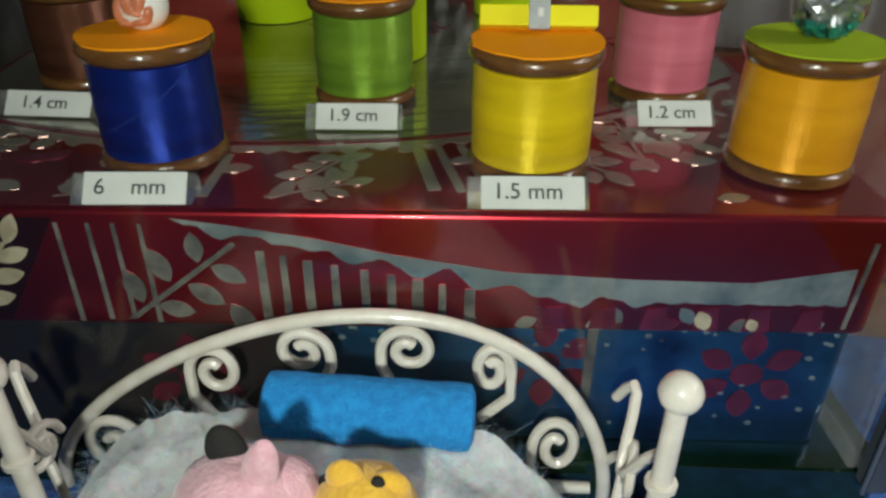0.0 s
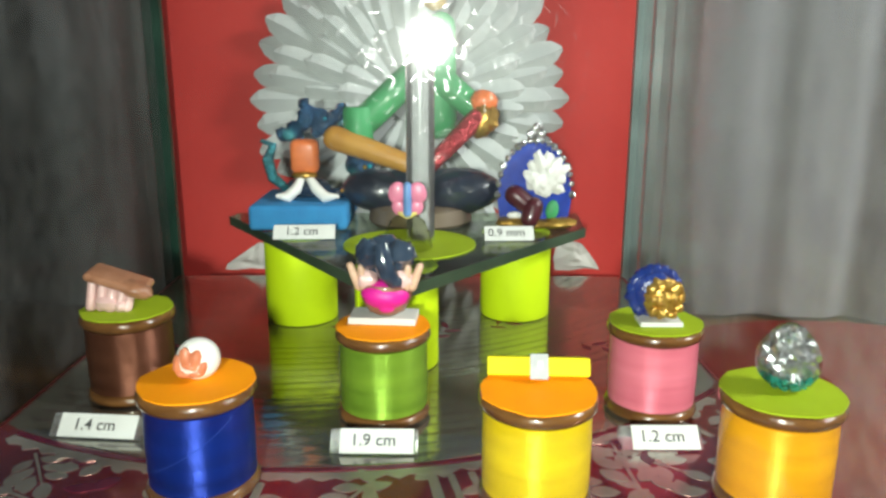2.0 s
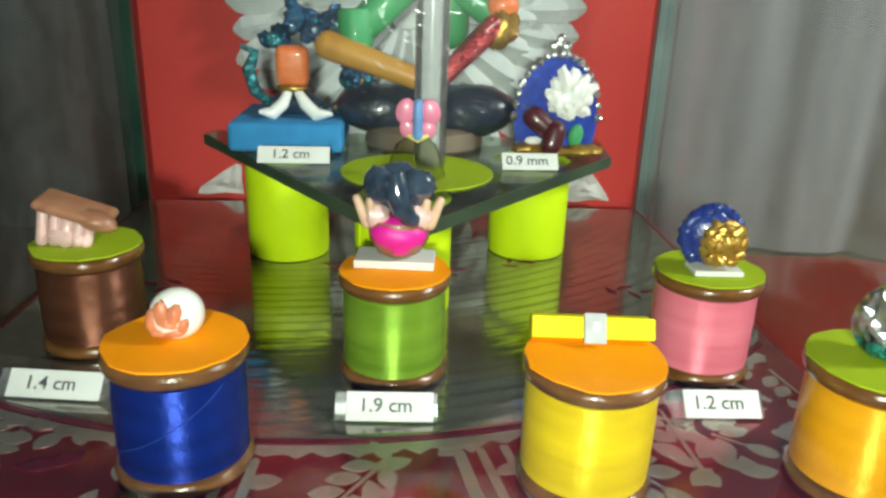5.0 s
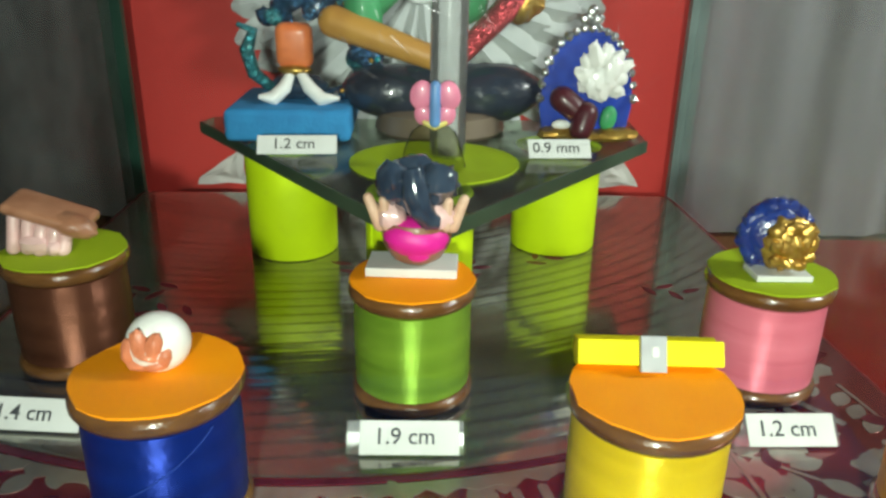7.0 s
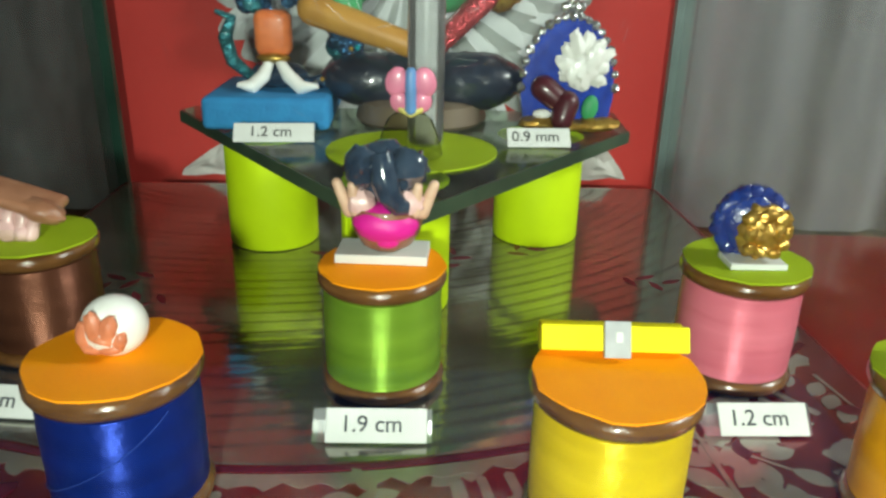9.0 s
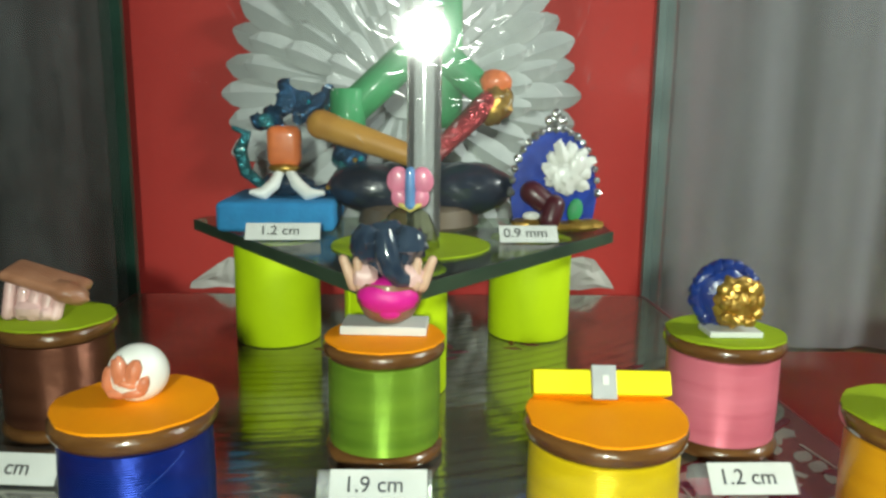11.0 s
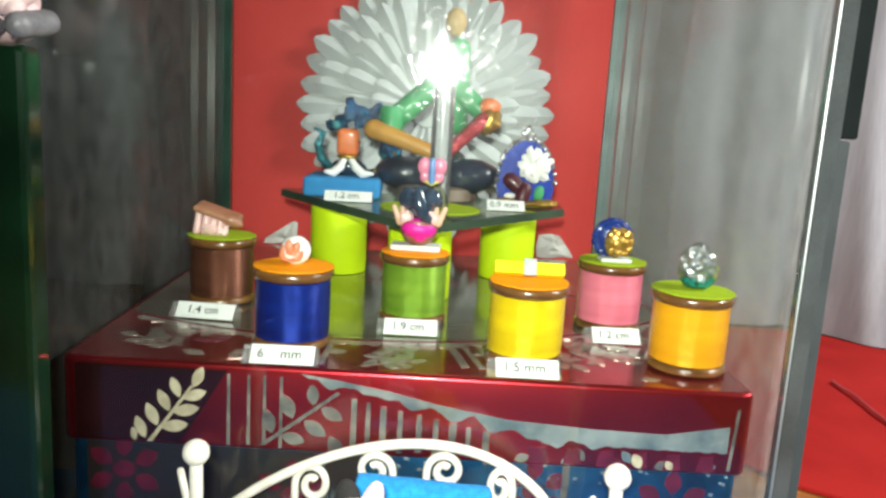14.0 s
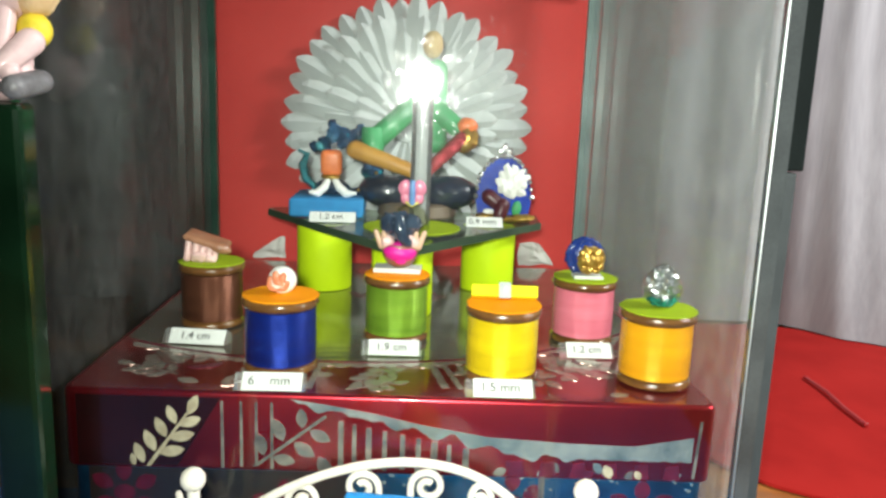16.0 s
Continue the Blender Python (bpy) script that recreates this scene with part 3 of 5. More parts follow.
def sprig(x, z, turn, size, mat, where, name="printed_leaf"):
    """A printed stem with pairs of leaves."""
    c, s = math.cos(math.radians(turn)), math.sin(math.radians(turn))
    wide = 0.55 * size / 20
    where("printed_stem", [(x - s * -wide, z + c * -wide), (x + size * c + s * wide * 0.5, z + size * s - c * wide * 0.5), (x + size * c - s * wide * 0.5, z + size * s + c * wide * 0.5), (x - s * wide, z + c * wide)], PRINT_WINE if mat is PRINT_CREAM else mat)
    for k, t in enumerate((0.18, 0.45, 0.72)):
        for side in (-1, 1):
            where(name, leaf_outline(x + size * t * c - side * s * size * 0.05, z + size * t * s + side * c * size * 0.05, size * 0.38, size * 0.21, turn + side * 48), mat)
    where(name, leaf_outline(x + size * 1.0 * c, z + size * 1.0 * s, size * 0.40, size * 0.21, turn), mat)


LAYER = [0]


def lid_print(name, poly, mat):
    LAYER[0] = (LAYER[0] + 1) % 60
    tinned(name, front_patch(poly, 0.13 + 0.003 * LAYER[0]), mat, "", False, lid)


# dark left end, sprigs, bars and the pale sweep on the lid's front
tinned("dark_panel", front_patch([(-98, 42.5), (-70, 42.5), (-57.5, 63.4), (-98, 63.4)], 0.06), TIN_MAROON, "dark maroon print", False, lid)
lid_print("printed_stem", [(-79, 42.3), (-77.6, 42.3), (-66.6, 58.4), (-67.2, 58.8)], PRINT_CREAM)
for lx, lz, ln, tn in ((-79.5, 43.2, 6.6, 112), (-76.2, 46.8, 7.0, 114), (-73.0, 51.2, 6.6, 116), (-70.2, 55.2, 6.0, 112), (-75.2, 46.4, 7.4, 10), (-72.0, 50.8, 7.2, 14), (-69.2, 54.8, 6.6, 22), (-66.6, 58.2, 6.4, 66), (-82.2, 42.2, 4.0, 100)):
    lid_print("printed_leaf", leaf_outline(lx, lz, ln, ln * 0.46, tn), PRINT_CREAM)
lid_print("printed_stem", [(-49, 43), (-47.4, 43), (-27.5, 58.6), (-28.3, 59.2)], TIN_SILVER)
for lx, lz, ln, tn in ((-45.5, 46.5, 7.0, 105), (-40, 51, 7.2, 112), (-34.5, 55, 6.0, 95), (-43, 46, 6.6, -12), (-37, 50.6, 7.2, -35), (-32.5, 54.4, 6.6, -28), (-30, 46.6, 7.4, -62)):
    lid_print("printed_leaf", leaf_outline(lx, lz, ln, ln * 0.54, tn), TIN_SILVER)
sweep_top = [(-38, 63.6), (-28, 62.3), (-14, 60.0), (-1.5, 57.2), (18, 54.0), (40, 52.8), (60, 52.4), (77, 55.5)]
sweep_low = []
for i in range(95):
    x = 77 - i * 1.2
    low = 48.0 if x > 30 else 48.0 + (30 - x) * 0.216
    sweep_low.append((x, min(low + 3.0 * noise.noise(Vector((x / 5.5, 4, 1))) * (x < 45) + 0.7 * noise.noise(Vector((x / 2.2, 2, 1))), 62.4)))
tinned("printed_sweep", front_patch(sweep_top + sweep_low, 0.09), TIN_TEAL, "pale teal metallic sweep", False, lid)
for i, x in enumerate((-57, -52.5, -48, -43.5, -24.5, -20.5, -16, -11.5, -7, -2.5, 2, 6.5, 11)):
    h = 62.5 if x < -36 else 56.6 - 0.20 * (x + 20)
    wide = 0.9 if x < -36 else 1.5 + 0.9 * noise.noise(Vector((x * 0.7, 3, 3)))
    x += 1.4 * noise.noise(Vector((x * 0.9, 1, 8)))
    lid_print("printed_bar", [(x, 42.4 + 0.5 * (i % 3)), (x + wide, 42.4 + 0.5 * (i % 3)), (x + wide - 0.1, h), (x + 0.1, h)], TIN_SILVER)
lid_print("printed_border", [(77.4, 43), (78.2, 43), (79.2, 60.5), (78.4, 60.5)], TIN_SILVER)
for i in range(9):
    x = 20 + i * 6.3
    lid_print("printed_leaf", leaf_outline(x, 42.8 + (i % 2), 4.2, 2.6, 20 + 110 * (i % 2)), (TIN_SILVER, PRINT_WINE, TIN_TEAL)[i % 3])
for i in range(6):
    lid_print("printed_bar", [(24 + i * 9, 42.4), (29 + i * 9, 42.4), (28.4 + i * 9, 47.2), (24.8 + i * 9, 46.6)], PRINT_WINE)
lid_print("printed_leaf", leaf_outline(54, 42.4, 4.6, 3.0, 115), PRINT_CREAM)
lid_print("printed_leaf", leaf_outline(62.5, 42.4, 3.0, 2.2, 120), PRINT_CREAM)


def body_print(name, poly, mat):
    tinned(name, front_patch(poly, 0.3, True), mat, "", False, body)


tinned("dark_panel", front_patch([(-96, 14.5), (-18, 14.5), (-22, 41), (-96, 41)], 0.12, True), material("near_black_tin", (0.02, 0.022, 0.026), 0.3, 0.3, (0.03, 0.02, 0.02), 60), "near-black left part of the body's front", False, body)
for fx, fz in ((64, 31), (-86, 33), (26, 33), (-40, 28)):
    for k in range(6):
        a = 60 * k + 30
        body_print("printed_petal", leaf_outline(fx + 3.6 * math.cos(math.radians(a)), fz + 3.6 * math.sin(math.radians(a)), 7.0, 4.6, a), PRINT_WINE)
    body_print("printed_petal", [(fx + 3.2 * math.cos(k * 0.7), fz + 2.6 * math.sin(k * 0.7)) for k in range(9)], PRINT_WINE)
rnd = random.Random(5)
for i in range(44):
    x, z = rnd.uniform(-14, 80), rnd.uniform(18, 41) if i % 2 else rnd.uniform(36, 41)
    r = rnd.uniform(0.25, 0.5)
    body_print("printed_speck", [(x + 1.5 * r * math.cos(k * 1.047), z + r * math.sin(k * 1.047)) for k in range(6)], TIN_TEAL)
# bright smear of the front pane, put as a pale strip on the body
tinned("pale_streak", front_patch([(33.5, 14.5), (35.3, 14.5), (35.3, 41.4), (33.5, 41.4)], 0.6, True), TIN_SILVER, "pale vertical streak of the front pane", False, body)

# the lid's top: a bare rippled round in the middle, and prints round its edge
tinned("top_panel", prism(rounded(inset(1.3), 4), LID - 0.2, LID + 0.05), TIN_TOP, "glossy maroon-brown print", False, lid)
RC, RR = (-35.5, 286.0), 151.0
GC = (-62.0, 345.0)
PC = (-30.0, 200.0)


def to_rim(a):
    """How far the bare round reaches from the lid's middle in a direction: to its own rim or the lid's edge."""
    d = Vector((math.cos(a), math.sin(a)))
    off = Vector(PC) - Vector(RC)
    best = -off.dot(d) + math.sqrt(off.dot(d) ** 2 - off.length_squared + RR**2)
    corners = inset(2.0)
    for p, q in zip(corners, corners[1:] + corners[:1]):
        e = Vector(q) - Vector(p)
        den = d.x * e.y - d.y * e.x
        if abs(den) > 1e-9:
            w = Vector(p) - Vector(PC)
            t = (w.x * e.y - w.y * e.x) / den
            if t > 0:
                best = min(best, t)
    return best


def lid_top_ripples():
    bm = bmesh.new()
    seg, steps = 150, 150
    rings = []
    reach = [to_rim(2 * math.pi * i / seg) for i in range(seg)]
    for k in range(1, steps + 1):
        ring = []
        for i in range(seg):
            a = 2 * math.pi * i / seg
            r = reach[i] * k / steps
            x, y = PC[0] + r * math.cos(a), PC[1] + r * math.sin(a)
            z = LID + 0.10 + 0.016 * math.sin(math.hypot(x - GC[0], y - GC[1]) * 2 * math.pi / 4.4)
            ring.append(bm.verts.new((x, y, z if k < steps else LID + 0.02)))
        rings.append(ring)
    for a, b in zip(rings, rings[1:]):
        for i in range(seg):
            j = (i + 1) % seg
            bm.faces.new((a[i], b[i], b[j], a[j]))
    bm.faces.new(rings[0])
    return bm


tinned("rippled_top", lid_top_ripples(), TIN_GREY, "bare grey rippled metal round", True, lid)


def inside_lid(x, y, d=3.5):
    c = inset(d)
    return all((q[0] - p[0]) * (y - p[1]) - (q[1] - p[1]) * (x - p[0]) > 0 for p, q in zip(c, c[1:] + c[:1]))


def groove_lines():
    """Dark lines of the ripples, bowed, broken and of uneven width."""
    bm = bmesh.new()
    for k in range(40):
        r = 62 + 4.4 * k + 0.7 * noise.noise(Vector((k * 1.9, 5, 1)))
        for i in range(150):
            a0, a1 = math.radians(200 + i), math.radians(201 + i)
            p = Vector((GC[0] + r * math.cos(a0), GC[1] + r * math.sin(a0)))
            if math.hypot(p.x - RC[0], p.y - RC[1]) > RR - 2 or not inside_lid(p.x, p.y, 5):
                continue
            w0, w1 = (0.50 + 0.65 * noise.noise(Vector((k * 3.1, j * 0.09, 2))) for j in (i, i + 1))
            if w0 < 0.2 or w1 < 0.2:
                continue
            vs = [bm.verts.new((GC[0] + q * math.cos(a), GC[1] + q * math.sin(a), LID + 0.118)) for q, a in ((r - w0, a0), (r - w1, a1), (r + w1, a1), (r + w0, a0))]
            bm.faces.new(vs)
    return bm


tagged(tinned("ripple_print", groove_lines(), GROOVE, "dark ripple lines", False, lid), kind="stuff")


def top_print(name, poly, mat):
    """A print on the lid's top, only where the bare round leaves room for it."""
    cx, cy = sum(p[0] for p in poly) / len(poly), sum(p[1] for p in poly) / len(poly)
    if all(inside_lid(x, y) for x, y in poly) and math.hypot(cx - RC[0], cy - RC[1]) > RR - 1:
        LAYER[0] = (LAYER[0] + 1) % 60
        tinned(name, prism(poly, LID - 0.05, LID + 0.125 + 0.0022 * LAYER[0]), mat, "", False, lid)


def ring_at(deg, out):
    """A point beyond the bare round's rim, by its bearing and its distance from the rim."""
    return (RC[0] + (RR + out) * math.cos(math.radians(deg)), RC[1] + (RR + out) * math.sin(math.radians(deg)))


def ring_patch(name, a0, a1, lows, highs, mat):
    n_ = len(lows) - 1
    top_print(name, [ring_at(a0 + (a1 - a0) * i / n_, d) for i, d in enumerate(lows)] + [ring_at(a0 + (a1 - a0) * (n_ - i) / n_, d) for i, d in enumerate(highs[::-1])], mat)


rnd = random.Random(21)
# a wine line round the bare tin, then a tin band whose outer edge hangs in scallops
for i in range(46):
    a0 = 238 + 2 * i
    ring_patch("printed_ring", a0, a0 + 2, [0.4] * 3, [1.7] * 3, PRINT_WINE)
    ring_patch("printed_band", a0, a0 + 2, [2.2] * 5, [4.0 + 0.4 * (i % 3), 5.0, 5.6 + 0.5 * (i % 2), 5.0, 4.0 + 0.4 * ((i + 1) % 3)], PRINT_TIN)


def ring_bars(a0, a1, near, far):
    """A run of bars that point away from the round, uneven in width and length."""
    step = math.degrees(4.3 / RR)
    count = int((a1 - a0) / step)
    for i in range(count):
        a = a0 + i * step + rnd.uniform(-0.1, 0.1)
        wide = math.degrees(rnd.uniform(1.5, 2.3) / RR)
        ring_patch("printed_bar", a, a + wide, [near, near - 0.5, near], [far - rnd.uniform(0, 3)] * 3, PRINT_TIN)


def ring_sprig(deg, out, lean, size, mat=None):
    x, y = ring_at(deg, out)
    sprig(x, y, deg + lean, size, mat or PRINT_TIN, top_print)


ring_bars(244, 249, 6.6, 20)
ring_sprig(250.5, 6, 55, 15), ring_sprig(257, 21, -100, 17), ring_sprig(262, 7, 60, 15)
ring_bars(267, 273, 6.6, 24)
ring_sprig(266, 22, -70, 12), ring_sprig(274, 24, 110, 14), ring_sprig(279, 6.5, -40, 16)
ring_bars(283, 290.5, 6.6, 27)
ring_sprig(292, 8, 18, 18), ring_sprig(297, 24, 160, 19), ring_sprig(298.5, 7, 30, 17), ring_sprig(303, 26, 80, 18)
ring_sprig(300, 43, -60, 16), ring_bars(304, 310, 6.6, 18), ring_bars(304, 309, 22, 34), ring_sprig(312, 8, -30, 16), ring_sprig(316, 9, 20, 14)
ring_bars(317.5, 323, 6.6, 15)
for i in range(60):
    a, d = rnd.uniform(242, 322), rnd.uniform(6, 30)
    x, y = ring_at(a, d)
    top_print("printed_leaf", leaf_outline(x, y, rnd.uniform(4.5, 8.0), rnd.uniform(2.6, 4.2), rnd.uniform(0, 180)), (PRINT_TIN, PRINT_WINE)[i % 4 == 0])
# a spray of dark lines and leaves on the bare tin between the columns
for i, (x, y, turn_, size) in enumerate(((-6, 214, 60, 16), (-26, 212, 120, 15), (12, 226, 35, 14), (-70, 206, 200, 16), (-62, 190, 170, 14), (40, 214, -20, 14))):
    for k in range(4):
        x1, y1 = x + (3 + 3.2 * k) * math.cos(math.radians(turn_)), y + (3 + 3.2 * k) * math.sin(math.radians(turn_))
        LAYER[0] = (LAYER[0] + 1) % 60
        tinned("printed_leaf", prism(leaf_outline(x1, y1, size * 0.42, size * 0.13, turn_ + (46 if k % 2 else -46)), LID - 0.05, LID + 0.135 + 0.0022 * LAYER[0]), PRINT_WINE, "", False, lid)

# ---- thread spools on the tin ----
SPOOL_Z = LID + 0.36


def spool(x, y, colour, dark, cap, words, seed, height=23.0):
    """A wooden spool wound with thread, a paper disc glued on its top."""
    s = thing("thread_spool", x, y, SPOOL_Z, words, "thread spool", "thread spools on the tin", turn=seed * 40 % 360)
    h = height
    part("bottom_flange", lathe([(0.1, 0), (10.4, 0), (11.2, 0.5), (11.4, 1.4), (11.0, 2.3), (10.2, 2.8), (0.1, 2.8)], 44), VARNISH, s)
    prof = [(10.0, 2.7)]
    for k in range(13):
        t = k / 12
        prof.append((10.6 + 0.12 * math.sin(math.pi * t) + 0.04 * math.sin(k * 2.1 + seed), 2.9 + (h - 6.6) * t))
    prof.append((9.8, h - 3.5))
    part("thread", lathe([(0.1, 2.7)] + prof + [(0.1, h - 3.5)], 56), thread("thread_" + cap[1], colour, dark), s, cap[1].replace("_", " ") + " thread wound tight")
    part("top_flange", lathe([(0.1, h - 3.6), (10.3, h - 3.6), (11.2, h - 3.1), (11.65, h - 2.2), (11.6, h - 1.2), (11.0, h - 0.5), (10.2, h - 0.3), (0.1, h - 0.3)], 44), VARNISH, s)
    rnd = random.Random(seed)
    edge = []
    for i in range(26):
        a = 2 * math.pi * i / 26
        edge.append(((11.45 + rnd.uniform(-0.45, 0.3)) * math.cos(a), (11.45 + rnd.uniform(-0.45, 0.3)) * math.sin(a)))
    part("paper_disc", prism(edge, h - 0.28, h + 0.1), cap[0], s, cap[2], False)
    return s


spool(-80.5, 171.5, (0.070, 0.026, 0.015), (0.038, 0.013, 0.008), (LIME_CAP, "brown", "lime green paper disc"), "brown thread spool with a lime paper disc on top", 1)
blue_spool = spool(-45.5, 127.5, (0.003, 0.016, 0.155), (0.002, 0.009, 0.09), (ORANGE_CAP, "dark_blue", "orange paper disc"), "dark blue thread spool with an orange paper disc on top", 2)
spool(-12.6, 162.5, (0.17, 0.29, 0.026), (0.10, 0.19, 0.016), (ORANGE_CAP, "green", "orange paper disc"), "leaf green thread spool with an orange paper disc on top", 3)
spool(22.2, 126.8, (0.78, 0.56, 0.010), (0.58, 0.40, 0.008), (ORANGE_CAP, "yellow", "orange paper disc"), "bright yellow thread spool with an orange paper disc on top", 4)
spool(54.2, 169.0, (0.76, 0.21, 0.28), (0.62, 0.14, 0.20), (LIME_CAP, "pink", "lime green paper disc"), "pink thread spool with a lime paper disc on top", 5)
spool(69.4, 128.6, (0.80, 0.37, 0.012), (0.64, 0.27, 0.010), (LIME_CAP, "orange_yellow", "lime green paper disc"), "orange-yellow thread spool with a lime paper disc on top", 6)
# a loose strand that runs askew over the blue winding
strand = []
for k in range(19):
    a = math.radians(-150 + 6.5 * k - 80)
    strand.append((10.83 * math.cos(a), 10.83 * math.sin(a), 6.0 + 12.5 * (k / 18) ** 1.3))
part("loose_strand", tube(strand, 0.09, 6), thread("thread_strand", (0.03, 0.07, 0.34), (0.02, 0.04, 0.22)), blue_spool, "loose blue strand")
CAP = SPOOL_Z + 23.15

# ---- labels ----
def lettering(text, size, parent, m):
    cu = bpy.data.curves.new("lettering", "FONT")
    cu.body, cu.size, cu.align_x, cu.align_y, cu.extrude = text, size, "CENTER", "CENTER", 0.00004
    cu.offset = 0.00002
    tmp = bpy.data.objects.new("lettering_text", cu)
    scene.collection.objects.link(tmp)
    bpy.context.view_layer.update()
    me = bpy.data.meshes.new_from_object(tmp.evaluated_get(bpy.context.evaluated_depsgraph_get()))
    bpy.data.objects.remove(tmp)
    me.materials.clear()
    me.materials.append(INK)
    ob = new("lettering", me)
    ob.parent, ob.matrix_basis = parent, m
    return ob


def size_label(x, y, z, width, text, turn=0.0, height=5.6, tilt=48, holder=True, seat=""):
    """A white card with a printed size, leaning on a wedge of clear plastic."""
    lb = thing("size_label", x, y, z, f"small white card printed {text} {seat}", "label", "size labels", turn=turn)
    t = math.radians(tilt)
    c, s = math.cos(t), math.sin(t)
    card = part("card", box((0, 0, 0), (width, height, 0.35), 0.1), CARD, lb, "", False)
    m = pose(0, height / 2 * c * MM, (height / 2 * s + 0.25) * MM, tilt, 0, 0)
    card.matrix_basis = m
    lettering(text, 0.0038, card, pose(-0.0008, 0.0001, 0.00024))
    if holder:
        w = width + 1.6
        bm = bmesh.new()
        y1, z1 = height * c + 0.4, height * s
        prof = [(0.5, 0.0), (y1 + 2.5, 0.0), (y1 + 2.2, z1 * 0.6), (y1, z1 - 0.1)]
        a = [bm.verts.new((-w / 2 - 1.4, py, pz)) for py, pz in prof]
        b = [bm.verts.new((w / 2, py, pz)) for py, pz in prof]
        bm.faces.new(a[::-1]), bm.faces.new(b)
        for i in range(4):
            bm.faces.new((a[i], a[(i + 1) % 4], b[(i + 1) % 4], b[i]))
        ob = part("holder", bm, CLEAR, lb, "clear plastic wedge", False)
        ob.visible_shadow = False
    return lb


ON_TIN, ON_SHELF = "on the tin", "on the glass shelf"
LT = LID + 0.36
size_label(-77.8, 144.8, LT, 18.6, "1.4 cm", -2, seat=ON_TIN)
size_label(-43.6, 106.6, LT, 17.0, "6    mm", 3, seat=ON_TIN)
size_label(-11.8, 141.0, LT, 16.6, "1.9 cm", 2, seat=ON_TIN)
size_label(21.9, 108.3, LT, 17.0, "1.5 mm", 2, seat=ON_TIN)
size_label(53.3, 146.2, LT, 15.2, "1.2 cm", 3, seat=ON_TIN)

# ---- lime columns and the glass shelf ----
def column(x, y, seed):
    c = thing("lime_column", x, y, LT, "short round column rolled from bright lime card", "column", "lime columns under the shelf", turn=seed * 70)
    part("tube", lathe([(0.1, 0), (11.8, 0), (12.0, 0.4), (12.0, 28.5), (11.8, 28.8), (0.1, 28.8)], 48), LIME, c)
    part("overlap", joined(tube([(11.95, 0.6, 0.3), (12.0, 0.6, 28.4)], 0.22, 6)), LIME, c)
    return c


column(-50.2, 235, 1), column(23.2, 243.5, 2), column(-13, 196, 3)
SHELF_TOP = 97.4
shelf_poly = [(-11.0, 160.8), (45.5, 236.5), (46.5, 262), (-77, 256), (-78.5, 249.5)]
shelf = thing("glass_shelf", -10, 225, 94.1, "pointed greenish glass shelf resting on lime columns", "shelf")
SINV = shelf.matrix_world.inverted()
for nm, bm, mt in (("pane", prism(shelf_poly, 94.15, SHELF_TOP, 0.25), GLASS_SHELF),):
    ob = part(nm, bm, mt, None, "", False)
    ob.parent, ob.matrix_parent_inverse, ob.visible_shadow = shelf, SINV, False
for a, b in (((-78.5, 249.5), (-11.0, 160.8)), ((-11.0, 160.8), (45.5, 236.5))):
    ob = part("polished_edge", upright(a, b, 0.5, 94.2, SHELF_TOP - 0.05, 0.1, -0.35), EDGE_SHELF, None, "dark green polished edge", False)
    ob.parent, ob.matrix_parent_inverse = shelf, SINV
ST = SHELF_TOP + 0.05
disc_edge = [(-10.3 + 19.8 * math.cos(2 * math.pi * i / 40), 208.5 + 19.8 * math.sin(2 * math.pi * i / 40)) for i in range(40)]
tagged(part("lime_disc", prism(disc_edge, ST, ST + 0.5, 0.1), LIME_CAP, None, "", False), "flat lime green card disc lying on the glass shelf", "card disc")
DISC = ST + 0.5
size_label(-43.4, 212.6, ST, 19.0, "1.2 cm", 6, 5.0, 50, False, ON_SHELF)
size_label(19.8, 214.2, ST, 15.2, "0.9 mm", 5, 5.0, 50, False, ON_SHELF)

# ---- the clear tube with the butterfly ----
tube_t = thing("clear_tube", -7.4, 213.5, DISC, "upright clear plastic tube with an added sheen film on a lime disc", "tube")
ob = part("wall", joined(lathe([(4.3, 0), (4.3, 56.5), (3.8, 56.5), (3.8, 0.2)], 32)), glass("tube_plastic", (0.96, 0.97, 0.97), 0.12, 1.5, dust_haze=0.05), tube_t)
ob.visible_shadow = False
# the clear wall's silvery sheen, put in as a whitish inner film
film = part("sheen_liner", lathe([(3.2, 0.6), (3.3, 18.0), (3.15, 36.0), (3.3, 55.0), (3.05, 55.0), (2.95, 36.0), (3.05, 18.0), (3.0, 0.6)], 28), glass("sheen_film", (0.95, 0.97, 0.98), 0.25, 1.25, dust_haze=0.26), tube_t, "whitish film added for the tube's silvery sheen")
film.visible_shadow = False
part("rim", lathe([(3.7, 56.0), (4.5, 56.0), (4.5, 57.2), (3.7, 57.2)], 32), material("grey_rim", (0.30, 0.32, 0.33), 0.3, scale=200), tube_t, "thin grey rim")

dome = part("tinted_stand", lathe([(0.1, 0), (7.0, 0), (7.4, 0.5), (6.4, 4.5), (5.0, 8.0), (3.2, 9.4), (0.1, 9.6)], 32), glass("smoky_plastic", (0.78, 0.78, 0.64), 0.1, 1.04), None, "", True, pose(-10.4 * MM, 202.5 * MM, DISC * MM))
dome.visible_shadow = False
tagged(dome, "low smoky clear plastic stand on the lime disc", "stand")

